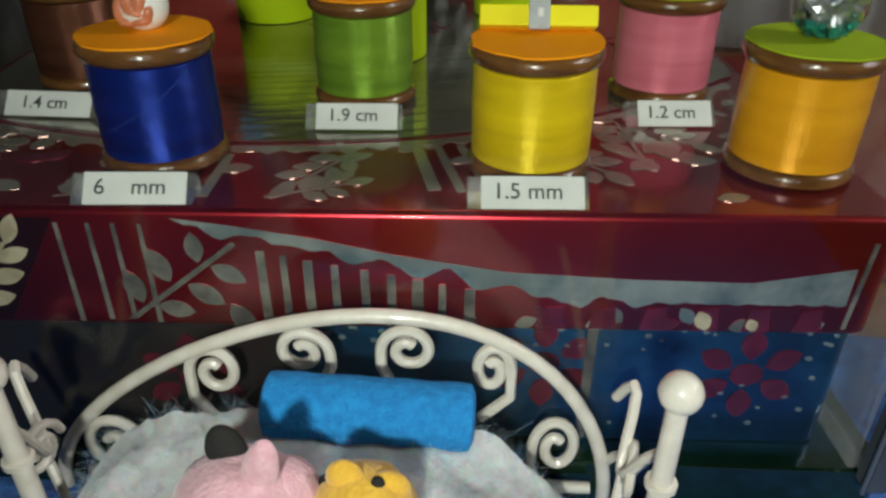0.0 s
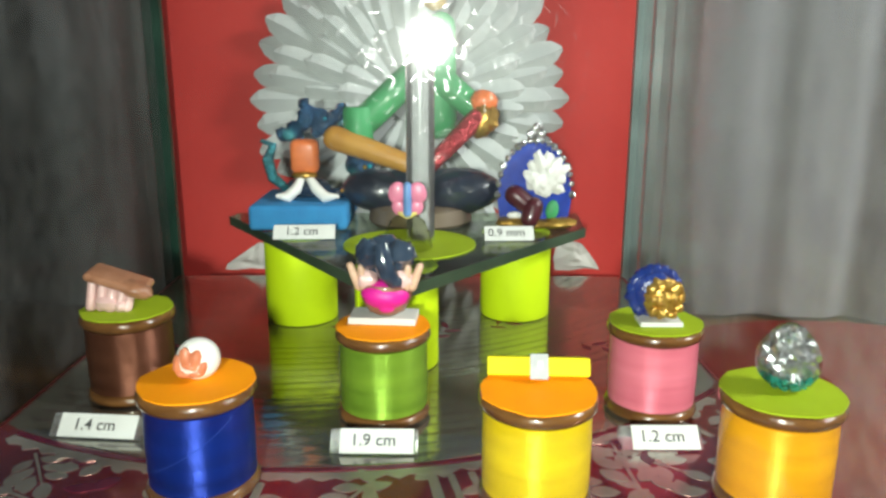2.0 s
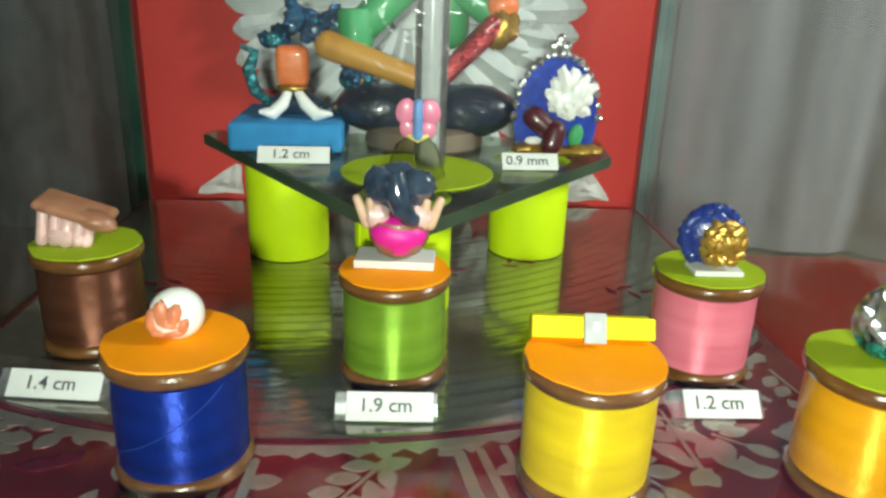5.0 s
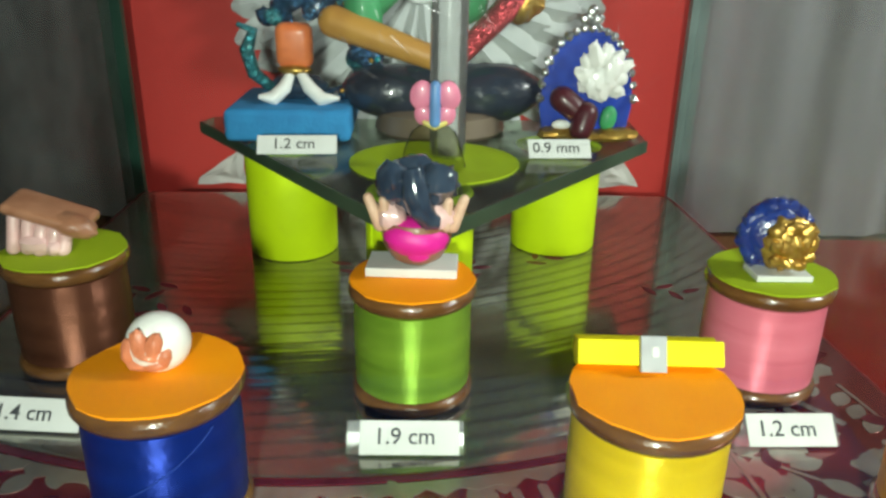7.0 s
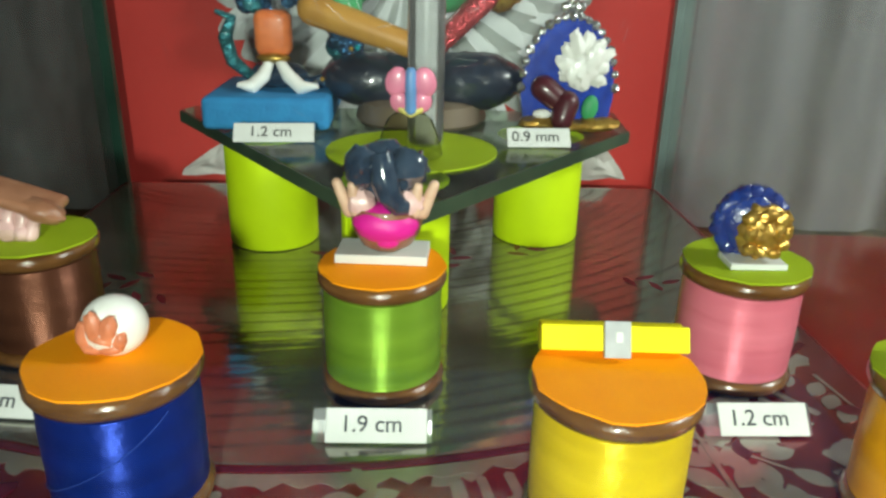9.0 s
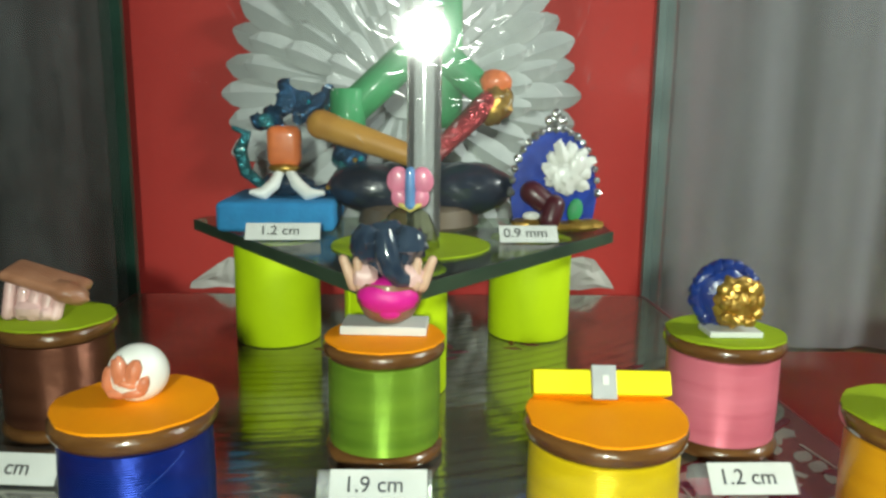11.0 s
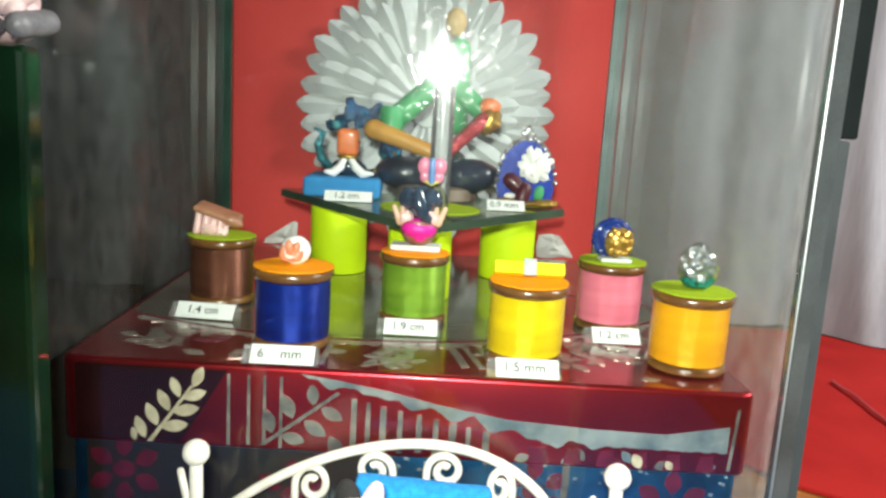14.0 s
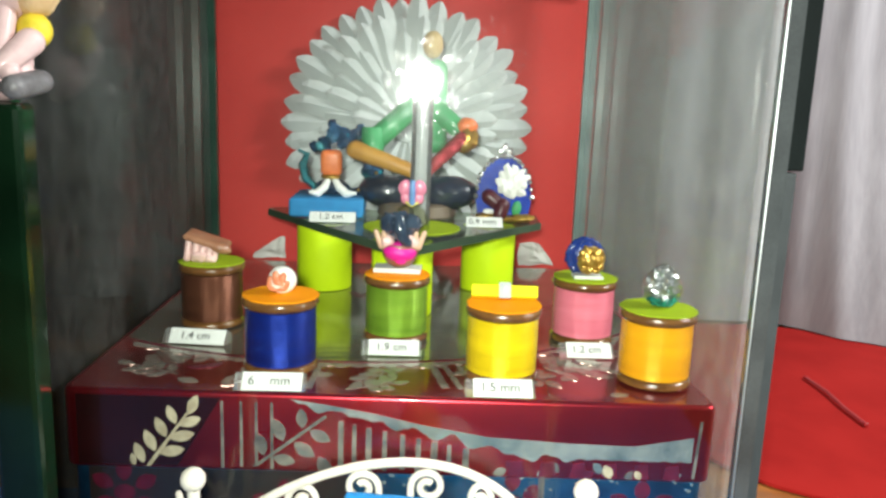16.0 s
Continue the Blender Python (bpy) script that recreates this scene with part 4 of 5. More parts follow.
PINK = material("pink_clay", (0.80, 0.24, 0.38), 0.4, scale=300, coat=0.3)
SKYBLUE = material("light_blue_clay", (0.14, 0.30, 0.62), 0.4, scale=300, coat=0.3)
PALEYEL = material("pale_yellow_clay", (0.78, 0.66, 0.18), 0.4, scale=300, coat=0.3)
GOLD = material("gold_paint", (0.56, 0.36, 0.09), 0.34, 0.7, (0.36, 0.19, 0.03), 600, bump=0.4, bump_scale=900)
SILVER = material("silver_paint", (0.78, 0.79, 0.80), 0.2, 0.9, (0.55, 0.56, 0.58), 500, bump=0.3)
WHITE = material("white_clay", (0.82, 0.82, 0.80), 0.4, second=(0.72, 0.71, 0.68), scale=300, coat=0.4)
SKIN = material("cream_clay", (0.70, 0.47, 0.34), 0.42, second=(0.58, 0.36, 0.25), scale=400, coat=0.35, bump=0.2)
ROSE = material("pale_pink_clay", (0.78, 0.52, 0.50), 0.42, second=(0.68, 0.42, 0.40), scale=350, coat=0.3, bump=0.2)
TERRA = material("orange_clay", (0.80, 0.22, 0.07), 0.45, second=(0.66, 0.16, 0.05), scale=400, coat=0.3, bump=0.2)
BROWN = material("brown_clay", (0.30, 0.13, 0.07), 0.45, second=(0.17, 0.06, 0.028), scale=250, coat=0.4, bump=0.3)
NAVY = material("navy_varnish", (0.040, 0.060, 0.095), 0.14, second=(0.018, 0.03, 0.055), scale=300, coat=1.0, bump=0.3, bump_scale=300)
BLUE = material("royal_blue_varnish", (0.02, 0.06, 0.42), 0.25, second=(0.012, 0.035, 0.28), scale=300, coat=0.6, bump=0.3)
MAGENTA = material("magenta_clay", (0.72, 0.012, 0.32), 0.5, second=(0.62, 0.01, 0.27), scale=250, bump=0.2)
MAROON = material("dark_maroon_clay", (0.07, 0.008, 0.016), 0.4, scale=300, coat=0.3)
LEAF = material("green_clay", (0.05, 0.33, 0.12), 0.55, second=(0.035, 0.25, 0.09), scale=120, coat=0.08, bump=0.2)
OCHRE = material("ochre_clay", (0.52, 0.27, 0.05), 0.5, second=(0.40, 0.19, 0.035), scale=120, coat=0.1, bump=0.2)
REDGLIT = flake("red_glitter", (0.30, 0.02, 0.03), (0.70, 0.10, 0.12), 1400)
BLUEGLIT = flake("dark_blue_glitter", (0.010, 0.03, 0.07), (0.05, 0.17, 0.34), 1300)
TEALGLIT = flake("teal_glitter", (0.02, 0.14, 0.16), (0.10, 0.42, 0.48), 1300)
BLACKCL = material("blue_black_clay", (0.022, 0.032, 0.055), 0.35, second=(0.012, 0.017, 0.032), scale=160, coat=0.8, bump=0.9, bump_scale=420)
FOAM = material("light_blue_foam", (0.03, 0.24, 0.52), 0.85, second=(0.022, 0.18, 0.42), scale=200, bump=0.6, bump_scale=900)



def built(name, pieces, kinds, label, x, y, z, turn=0.0):
    """A small work out of many pieces; each piece is a part, named and coloured by its slot."""
    f = thing(name, x, y, z, label, "figurine", turn=turn)
    for b, slot in pieces:
        part(kinds[slot][0], b, kinds[slot][1], f)
    return f


# butterfly, wings upright, on the stand
bf = [(ball((-3.0, 0, 6.6), (2.5, 0.9, 3.2), (0, 12, 0), 14), 0), (ball((3.0, 0, 6.6), (2.5, 0.9, 3.2), (0, -12, 0), 14), 0),
            (ball((-2.5, 0.1, 2.4), (2.0, 0.8, 2.4), (0, -18, 0), 14), 0), (ball((2.5, 0.1, 2.4), (2.0, 0.8, 2.4), (0, 18, 0), 14), 0),
            (capsule((0, -0.5, 0.9), (0, -0.5, 8.6), 1.3, 1.2, 10), 1), (capsule((-2.2, -0.3, 0.8), (0, -0.5, -0.3), 0.6, 0.6, 8), 2), (capsule((2.2, -0.3, 0.8), (0, -0.5, -0.3), 0.6, 0.6, 8), 2)]
built("butterfly_figurine", bf, (("wing", PINK), ("body", SKYBLUE), ("edging", PALEYEL)), "tiny pink and blue butterfly figurine on the smoky stand", -10.0, 199.8, DISC + 10.0)

# ---- the seated figure ----
Z = 76.0


def v(x, y, z):
    return (x, y, z - Z)


fig = joined(
    (capsule(v(-13, 243, 222), v(-29, 241, 207), 5.0, 5.0), 0), (lathe([(0.1, -7), (4.6, -7), (5.0, -5), (5.0, 5.5), (4.4, 6.5), (0.1, 6.5)], 18, v(-30, 239, 206)), 0),
    (capsule(v(-4, 243, 222), v(10, 241, 211), 5.0, 4.2), 0), (capsule(v(-4, 246, 208), v(-3, 246, 238), 6.5, 5.0), 0),
    (capsule(v(-37, 236, 202.5), v(-9, 232, 193.5), 4.2, 3.0), 1), (capsule(v(-6, 232, 194), v(9, 236, 209), 2.6, 3.4), 2),
    (ball(v(11.5, 237, 208.5), (4.6, 4.0, 5.6), (0, 20, 0), 16, 0.25), 3), (ball(v(11.5, 238, 214.5), (4.6, 3.6, 3.6), (0, 0, 0), 14, 0.2), 4),
    (ball(v(-5, 245, 249), (4.6, 4.6, 6.0), (0, 0, 0), 18), 7),
    (ball(v(-24, 242, 184.5), (12.5, 8.5, 7.2), (0, 4, 0), 20, 0.12), 5), (ball(v(4, 242, 184.5), (13.5, 8.5, 7.6), (0, -4, 0), 20, 0.12), 5),
    (capsule(v(-18, 243, 186), v(0, 243, 186), 6.0, 6.0), 5), (lathe([(0.1, 0), (17, 0), (18, 1), (17, 5.5), (15, 6.5), (0.1, 6.5)], 32, (-10, 245, ST)), 6))
tagged(part("seated_figurine", fig, [LEAF, OCHRE, REDGLIT, GOLD, TERRA, BLACKCL, material("brown_grey_clay", (0.16, 0.12, 0.085), 0.4, scale=200, coat=0.3), material("pale_ochre_clay", (0.62, 0.47, 0.24), 0.5, second=(0.52, 0.36, 0.17), scale=250, bump=0.2)]), "clay seated figure with green arms and dark folded legs", "figurine")

# ---- figure on the blue cushion ----
tagged(part("foam_cushion", box((-49.5, 243, ST + 4.2), (32, 36, 8.3), 1.6, (0, 0, 4), 3), FOAM), "light blue foam cushion lying on the glass shelf", "cushion")
CT = ST + 8.35
arc = [(-40 + 12.5 * math.cos(math.radians(a)), 243, CT + 13.5 + 12.5 * math.sin(math.radians(a))) for a in range(-100, 95, 15)]
tail = [(-55, 240, CT + 3), (-59.5, 239, CT + 7), (-61, 239, CT + 13), (-59, 239, CT + 18), (-63, 239, CT + 19.5)]
bird = [(tube(arc, [1.8 + 0.9 * math.sin(math.pi * k / 12) for k in range(13)], 10), 0), (tube(tail, [1.4, 1.9, 2.0, 1.5, 0.7], 10), 1),
        (box((-48, 238, CT + 14.5), (9.5, 6, 11.5), 2.2, (4, 0, 3), 3), 2), (ball((-48, 236.5, CT + 8.4), (4.6, 2.4, 1.4), seg=12), 5),
        (tube([(-48.6, 236, CT + 8), (-50.5, 235, CT + 4), (-53.5, 233.5, CT + 1.3), (-57, 232.5, CT + 1.9)], [1.2, 1.9, 2.0, 0.6], 10), 4),
        (tube([(-46.6, 236, CT + 8), (-44, 235, CT + 4), (-40.5, 233.5, CT + 1.3), (-36, 232.5, CT + 1.9)], [1.2, 1.9, 2.0, 0.6], 10), 4),
        (ball((-48, 241, CT + 3.6), (7.5, 4.0, 3.6), seg=14, rough=0.3), 3)]
rnd = random.Random(8)
for k in range(30):
    a = math.radians(-25 + 175 * k / 29)
    r = 12.5 + rnd.uniform(-3.0, 3.0)
    bird.append((ball((-43 + r * math.cos(a), 242 + rnd.uniform(-2.5, 2), CT + 14 + r * math.sin(a) * 0.95), (rnd.uniform(1.8, 3.0), 1.8, rnd.uniform(1.8, 3.2)), (0, rnd.uniform(-60, 60), 0), 10, 0.4), k % 7 == 0 and 1 or 0))
for hx, hz, hr in ((-47, 28.5, 2.2), (-48.5, 31.5, 1.7), (-38.5, 27.5, 2.2), (-36.0, 30.0, 1.9), (-43, 25.5, 2.6)):
    bird.append((ball((hx, 241, CT + hz), (hr, 1.7, hr * 1.2), (0, 30, 0), 10, 0.5), 0))
for k in range(9):
    a = math.radians(-80 + 22 * k)
    bird.append((ball((-40 + 12 * math.cos(a), 240.6, CT + 13.5 + 12 * math.sin(a)), 0.8, seg=8), 5 if k % 2 else 6))
for k in range(12):
    a = math.radians(-70 + 15 * k)
    r = 12.3 + rnd.uniform(-1.6, 1.6)
    bird.append((ball((-40 + r * math.cos(a), 239.4, CT + 13.5 + r * math.sin(a)), rnd.uniform(0.55, 0.85), seg=8), 7 if k % 3 else 5))
built("peacock_figurine", bird, (("plume", BLUEGLIT), ("tail", TEALGLIT), ("body", TERRA), ("base", NAVY), ("foot", WHITE), ("gold_bead", GOLD), ("silver_bead", SILVER), ("cyan_bead", material("cyan_foil", (0.05, 0.62, 0.72), 0.2, 0.6, (0.03, 0.40, 0.50), 500))), "glittering dark blue clay bird with orange body on a cushion", 0, 0, 0)

# ---- blue arch with white flower ----
prof = []
for k in range(25):
    a = math.pi * k / 24
    prof.append((12.2 * math.cos(a), 8 + 20.0 * math.sin(a) ** 0.9))
bm = bmesh.new()
f0 = [bm.verts.new((x, -1.0 - 0.8 * (1 - abs(x) / 13), z)) for x, z in prof + [(-11, 0.5), (11, 0.5)]]
f1 = [bm.verts.new((x, 2.2, z)) for x, z in prof + [(-11, 0.5), (11, 0.5)]]
n = len(f0)
bm.faces.new(f0), bm.faces.new(f1[::-1])
for i in range(n):
    bm.faces.new((f0[i], f1[i], f1[(i + 1) % n], f0[(i + 1) % n]))
arch = [(bm, 0)]
for k in range(19):
    a = math.pi * (k + 0.5) / 19
    arch.append((ball((12.4 * math.cos(a), -1.0, 8.4 + 20.0 * math.sin(a) ** 0.9), 1.15 + 0.25 * (k % 3 == 0), seg=8, rough=0.2), 1))
arch.append((ball((0, 0, 29.6), (2.2, 1.6, 2.0), seg=10, rough=0.4), 1))
for k in range(9):
    a = math.radians(-40 + 250 * k / 8)
    r = 4.0 + 1.4 * noise.noise(Vector((k * 1.7, 3, 1)))
    arch.append((ball((3.2 + r * math.cos(a), -3.2 - 0.5 * (k % 2), 16.8 + r * 1.15 * math.sin(a)), (1.9, 1.3, 3.4 + 1.3 * noise.noise(Vector((k * 1.3, 7, 2)))), (0, 90 - math.degrees(a) * 0.9 + 22 * noise.noise(Vector((k, 9, 4))), 0), 12, 0.5), 2))
arch += [(ball((3.0, -3.6, 15.6), (4.4, 1.9, 4.8), (0, 12, 0), 16, 0.45), 2), (ball((5.2, -4.4, 18.0), (2.6, 1.4, 3.6), (0, 30, 0), 12, 0.4), 2), (ball((0.6, -4.2, 14.0), (2.2, 1.3, 3.4), (0, -25, 0), 12, 0.4), 2)]
arch += [(ball((1.8, -0.6, 30.6), (1.5, 1.1, 1.5), seg=8), 1), (ball((-1.8, -0.6, 30.6), (1.5, 1.1, 1.5), seg=8), 1), (ball((0, -0.6, 32.4), (1.4, 1.1, 1.7), seg=8), 1)]
arch += [(capsule((-6.8, -3.6, 10.8), (-3.4, -4.4, 8.2), 3.4, 3.2, 12), 3), (capsule((-1.0, -6.2, 7.4), (-2.2, -7.2, 3.6), 3.2, 3.0, 12), 3),
         (ball((5.4, -4.6, 6.0), (2.2, 1.4, 3.4), (0, 10, 0), 10), 4), (ball((-8, -4.2, 1.7), (4.6, 3.2, 1.9), seg=14, rough=0.35), 5),
         (ball((7.5, -4.6, 1.7), (5.6, 3.4, 1.9), seg=14, rough=0.35), 5), (ball((0, -3.0, 1.2), (11, 4.5, 1.5), seg=16, rough=0.2), 5), (ball((-7, -5.0, 4.4), (2.6, 1.2, 1.3), seg=10), 2)]
built("arch_figurine", arch, (("arch_panel", BLUE), ("bead", SILVER), ("petal", WHITE), ("log", MAROON), ("leaf", LEAF), ("footing", GOLD)), "royal blue arch with silver beads and a white flower", 28.6, 238.0, ST + 0.25, 4)

# ---- small works on the spools ----
# leaning slab over pale finger-like stubs
slab = [(box((0, 1.5, 9.4), (18, 9, 3.2), 1.55, (14, 19, 0), 4), 0), (ball((5.2, 0.2, 6.6), (5.2, 3.4, 2.8), (0, 22, 0), 16, 0.15), 0)]
for k, (px, hgt, rr) in enumerate(((-7.2, 8.8, 1.5), (-4.2, 7.4, 1.7), (-1.4, 6.4, 1.9), (1.2, 5.4, 1.9), (3.2, 4.2, 1.6))):
    slab.append((capsule((px, -2.0 + 0.4 * (k % 2), 1.2), (px + 0.5, -0.8, hgt), rr, rr * 0.9, 10), 1))
slab += [(ball((-2.0, -2.8, 2.4), (3.4, 1.6, 2.2), seg=12, rough=0.4), 1), (ball((1.8, -2.6, 1.8), (1.9, 1.5, 1.7), seg=10, rough=0.3), 1)]
built("slab_figurine", slab, (("slab", material("pinkish_brown_clay", (0.40, 0.19, 0.11), 0.38, second=(0.28, 0.12, 0.065), scale=200, coat=0.5, bump=0.3)), ("stub", ROSE)), "brown clay slab leaning on pale pink stubs", -82.0, 170.5, CAP).scale = (0.9, 0.9, 0.78)

# cracked egg
egg = bmesh.new()
bmesh.ops.create_uvsphere(egg, u_segments=26, v_segments=18, radius=1.0)
for q in egg.verts:
    q.co = Vector((q.co.x * 4.7, q.co.y * 4.3, q.co.z * 4.6 + 4.4))
eggs = [(egg, 0)]
for px, pz, rx, rz, tn in ((-3.0, 3.0, 1.3, 2.5, 8), (-1.0, 4.2, 1.35, 2.9, -6), (1.0, 4.0, 1.25, 2.6, 16), (2.3, 2.6, 1.0, 1.8, 24), (-1.6, 1.3, 1.9, 1.1, 0), (1.0, 1.5, 1.9, 1.0, -12), (0.2, 2.8, 1.5, 0.8, 18)):
    qx = px * 0.98 - 0.5
    pz = 0.4 + pz * 1.22
    face = -4.3 * math.sqrt(max(0.1, 1 - (qx / 4.7) ** 2 - ((pz - 4.4) / 4.6) ** 2))
    eggs.append((ball((qx, face + 0.5, pz), (rx * 1.05, 0.95, rz * 0.92), (0, tn, 0), 14, 0.2), 1))
built("egg_figurine", eggs, (("shell", WHITE), ("coil", material("flesh_orange_clay", (0.66, 0.23, 0.12), 0.45, second=(0.50, 0.15, 0.07), scale=400, coat=0.3, bump=0.2))), "white egg with orange clay coils showing on its front", -45.2, 128.6, CAP, 4).scale = (0.92, 0.92, 0.92)

# bowl with clay fingers at its rim and dark locks above
tagged(part("small_card", box((0, 0, 0.9), (16.4, 8.5, 1.7), 0.2, (0, 0, 0)), CARD, None, "", False, pose(-12.7 * MM, 165.4 * MM, CAP * MM, 0, 0, -1.5)), "thick white card lying on an orange paper disc", "card", "cards on the spools")
bowl = [(lathe([(0.1, 0), (2.6, 0), (4.6, 1.2), (6.2, 4.0), (6.6, 7.4), (6.2, 8.4), (5.4, 8.2), (0.1, 7.6)], 28), 0),
        (ball((0.0, -2.9, 5.7), (5.8, 4.3, 3.5), (0, 4, 0), 20, 0.08), 1), (ball((0.4, -3.6, 3.2), (2.6, 2.6, 1.9), seg=12), 1)]
for side in (-1, 1):
    bowl += [(capsule((side * 6.4, -2.2, 7.6), (side * 8.4, -2.4, 12.6), 1.3, 0.9, 10), 2), (capsule((side * 5.0, -3.2, 8.0), (side * 5.6, -3.4, 12.4), 1.3, 0.9, 10), 2),
             (ball((side * 4.2, -3.0, 9.2), (2.6, 2.0, 2.6), seg=12, rough=0.3), 3), (ball((side * 3.9, -2.2, 15.4), (3.4, 3.4, 3.6), (0, 0, 0), 14, 0.35), 4)]
bowl += [(ball((0, 0.5, 14.0), (6.2, 3.8, 5.6), seg=18, rough=0.2), 4), (tube([(-0.6, -3.6, 18.2), (0.0, -4.6, 14.4), (1.0, -4.8, 11.2), (2.6, -4.8, 9.2), (4.2, -4.6, 9.0)], [2.0, 2.6, 2.3, 1.9, 1.2], 12), 4)]
built("bowl_figurine", bowl, (("bowl", BROWN), ("cloth_front", MAGENTA), ("finger", SKIN), ("palm", ROSE), ("lock", NAVY)), "magenta-fronted clay bowl with cream fingers and glossy dark locks", -12.0, 165.6, CAP + 1.75)

# yellow card block with a tiny grey book
note = thing("card_block", 22.6, 132.8, CAP, "bright yellow folded card block on an orange paper disc", "card block")
part("front_face", box((0, 0, 1.9), (20.4, 3.4, 3.6), 0.25, (-28, 0, 0)), YELLOW_NOTE, note, "", False)
part("back_flap", box((0, 2.1, 1.5), (20.2, 2.4, 2.8), 0.25, (18, 0, 0)), YELLOW_NOTE, note, "", False)
tagged(part("tiny_book", joined((box((0, 0, 0), (3.6, 1.0, 5.0), 0.15), 0), (box((0.2, -0.55, 0.3), (0.9, 0.12, 1.4), 0.0), 1)), [GREY_CARD, CARD], None, "", False, pose(22.6 * MM, 130.4 * MM, (CAP + 3.0) * MM, -28, 0, 0)), "tiny grey book leaning on the yellow card block", "book")

# gold face-like relief in a blue shell, on a card
tagged(part("small_card", box((0, 0, 0.6), (10.2, 6.5, 1.1), 0.15), CARD, None, "", False, pose(54.4 * MM, 166.6 * MM, CAP * MM, 0, 0, 2)), "small white card lying on a lime paper disc", "card", "cards on the spools")
coin = [(ball((-0.8, 1.4, 6.2), (6.1, 3.6, 6.4), (0, 0, 0), 22, 0.15), 0), (ball((0.9, -1.2, 5.4), (4.9, 2.7, 5.0), seg=20, rough=0.25), 1)]
rnd = random.Random(12)
for px, pz, rx, rz in ((-1.6, 5.2, 1.3, 1.5), (-1.8, 8.0, 1.7, 1.3), (0.8, 8.8, 1.9, 1.2), (3.4, 8.2, 1.5, 1.5), (4.6, 5.6, 1.0, 1.6), (4.2, 3.4, 1.4, 1.1), (1.4, 5.6, 1.1, 2.4), (2.9, 6.2, 0.9, 1.5), (0.6, 2.2, 1.6, 1.1), (2.6, 1.9, 1.5, 1.0), (-1.4, 2.6, 1.4, 1.1), (0.1, 6.8, 0.9, 1.2)):
    coin.append((ball((px, -3.0 + rnd.uniform(-0.4, 0.3), pz), (rx, 1.1, rz), (0, rnd.uniform(-30, 30), 0), 12, 0.45), 1))
for k in range(11):
    a = math.radians(30 + 200 * k / 10)
    coin.append((ball((-0.8 + 5.6 * math.cos(a), 0.3, 6.2 + 5.8 * math.sin(a)), (1.9, 1.5, 1.4), (0, 90 - math.degrees(a), 0), 10, 0.4), 0))
built("gold_figurine", coin, (("shell", material("dark_blue_varnish", (0.012, 0.038, 0.22), 0.25, second=(0.008, 0.02, 0.13), scale=300, coat=0.6, bump=0.4)), ("relief", GOLD)), "gold clay relief cupped in a dark blue shell", 54.2, 167.8, CAP + 1.15)

# crystal egg with silver inside
CRYSTAL = bpy.data.materials.new("crystal")
CRYSTAL.use_nodes = True
cb = CRYSTAL.node_tree.nodes["Principled BSDF"]
cb.inputs["Transmission Weight"].default_value, cb.inputs["Roughness"].default_value, cb.inputs["IOR"].default_value = 1.0, 0.01, 1.16
crystal = thing("crystal_egg", 70.2, 129.5, CAP, "clear crystal egg with silver and green grains inside", "ornament")


def egg_shape(rx, rz, z0, seg, crumple=0.0):
    """An egg, narrower at its top; crumpled, its skin breaks into facets."""
    bm = bmesh.new()
    bmesh.ops.create_uvsphere(bm, u_segments=seg, v_segments=seg * 2 // 3, radius=1.0)
    for q in bm.verts:
        u = q.co.z
        slim = 1 - 0.20 * u - 0.10 * u * u
        k = 1 + crumple * noise.noise(q.co * 3.1) + 0.6 * crumple * noise.noise(q.co * 7.3)
        q.co = Vector((q.co.x * rx * slim * k, q.co.y * rx * slim * k, z0 + rz * (1 + u * k)))
    return bm


ob = part("shell", egg_shape(5.9, 6.7, 0.0, 30), CRYSTAL, crystal)
ob.visible_shadow = False
part("foil", egg_shape(4.5, 5.0, 2.0, 26, 0.40), material("silver_foil", (0.74, 0.76, 0.77), 0.24, 0.9, (0.45, 0.47, 0.49), 400), crystal, "crumpled silver foil", False)
inside = []
rnd = random.Random(3)
for k in range(60):
    a, r, zz = rnd.uniform(0, 6.28), 4.6 * math.sqrt(rnd.random()), rnd.uniform(0.9, 3.4)
    inside.append(box((r * math.cos(a) * (0.55 + 0.12 * zz), r * math.sin(a) * (0.55 + 0.12 * zz), zz), (rnd.uniform(0.8, 1.8), rnd.uniform(0.8, 1.8), rnd.uniform(0.8, 1.6)), 0.15, (rnd.uniform(0, 90), rnd.uniform(0, 90), 0), 1))
tagged(part("grains", joined(*inside), material("green_glass_grain", (0.01, 0.20, 0.15), 0.2, 0.4, coat=0.6), crystal, "green glass grains", False), kind="stuff")

# ---- the toy wire bed ----
bed = thing("toy_bed", -10, 88, 4.0, "white wire toy bed with scrolled arched back on blue cloth", "toy bed")
BINV = bed.matrix_world.inverted()


def bedded(name, bm, mats, label="", under=None):
    ob = part(name, bm, mats, None, label, True)
    ob.parent, ob.matrix_parent_inverse = bed, BINV
    return ob


BX, BY, RA, RB, BZ = -14.5, 101.4, 53.5, 43.0, 4.2


def arch_at(deg, inner=0.0):
    a = math.radians(deg)
    x, z = (RA - inner) * math.cos(a), (RB - inner) * math.sin(a)
    # bent out of true: its crown stands off to one side
    return Vector((BX + x, BY, BZ + z + 0.19 * x * math.sin(a)))


bedded("arch", tube([arch_at(d) for d in range(0, 181, 5)], 1.35, 12), IRON)


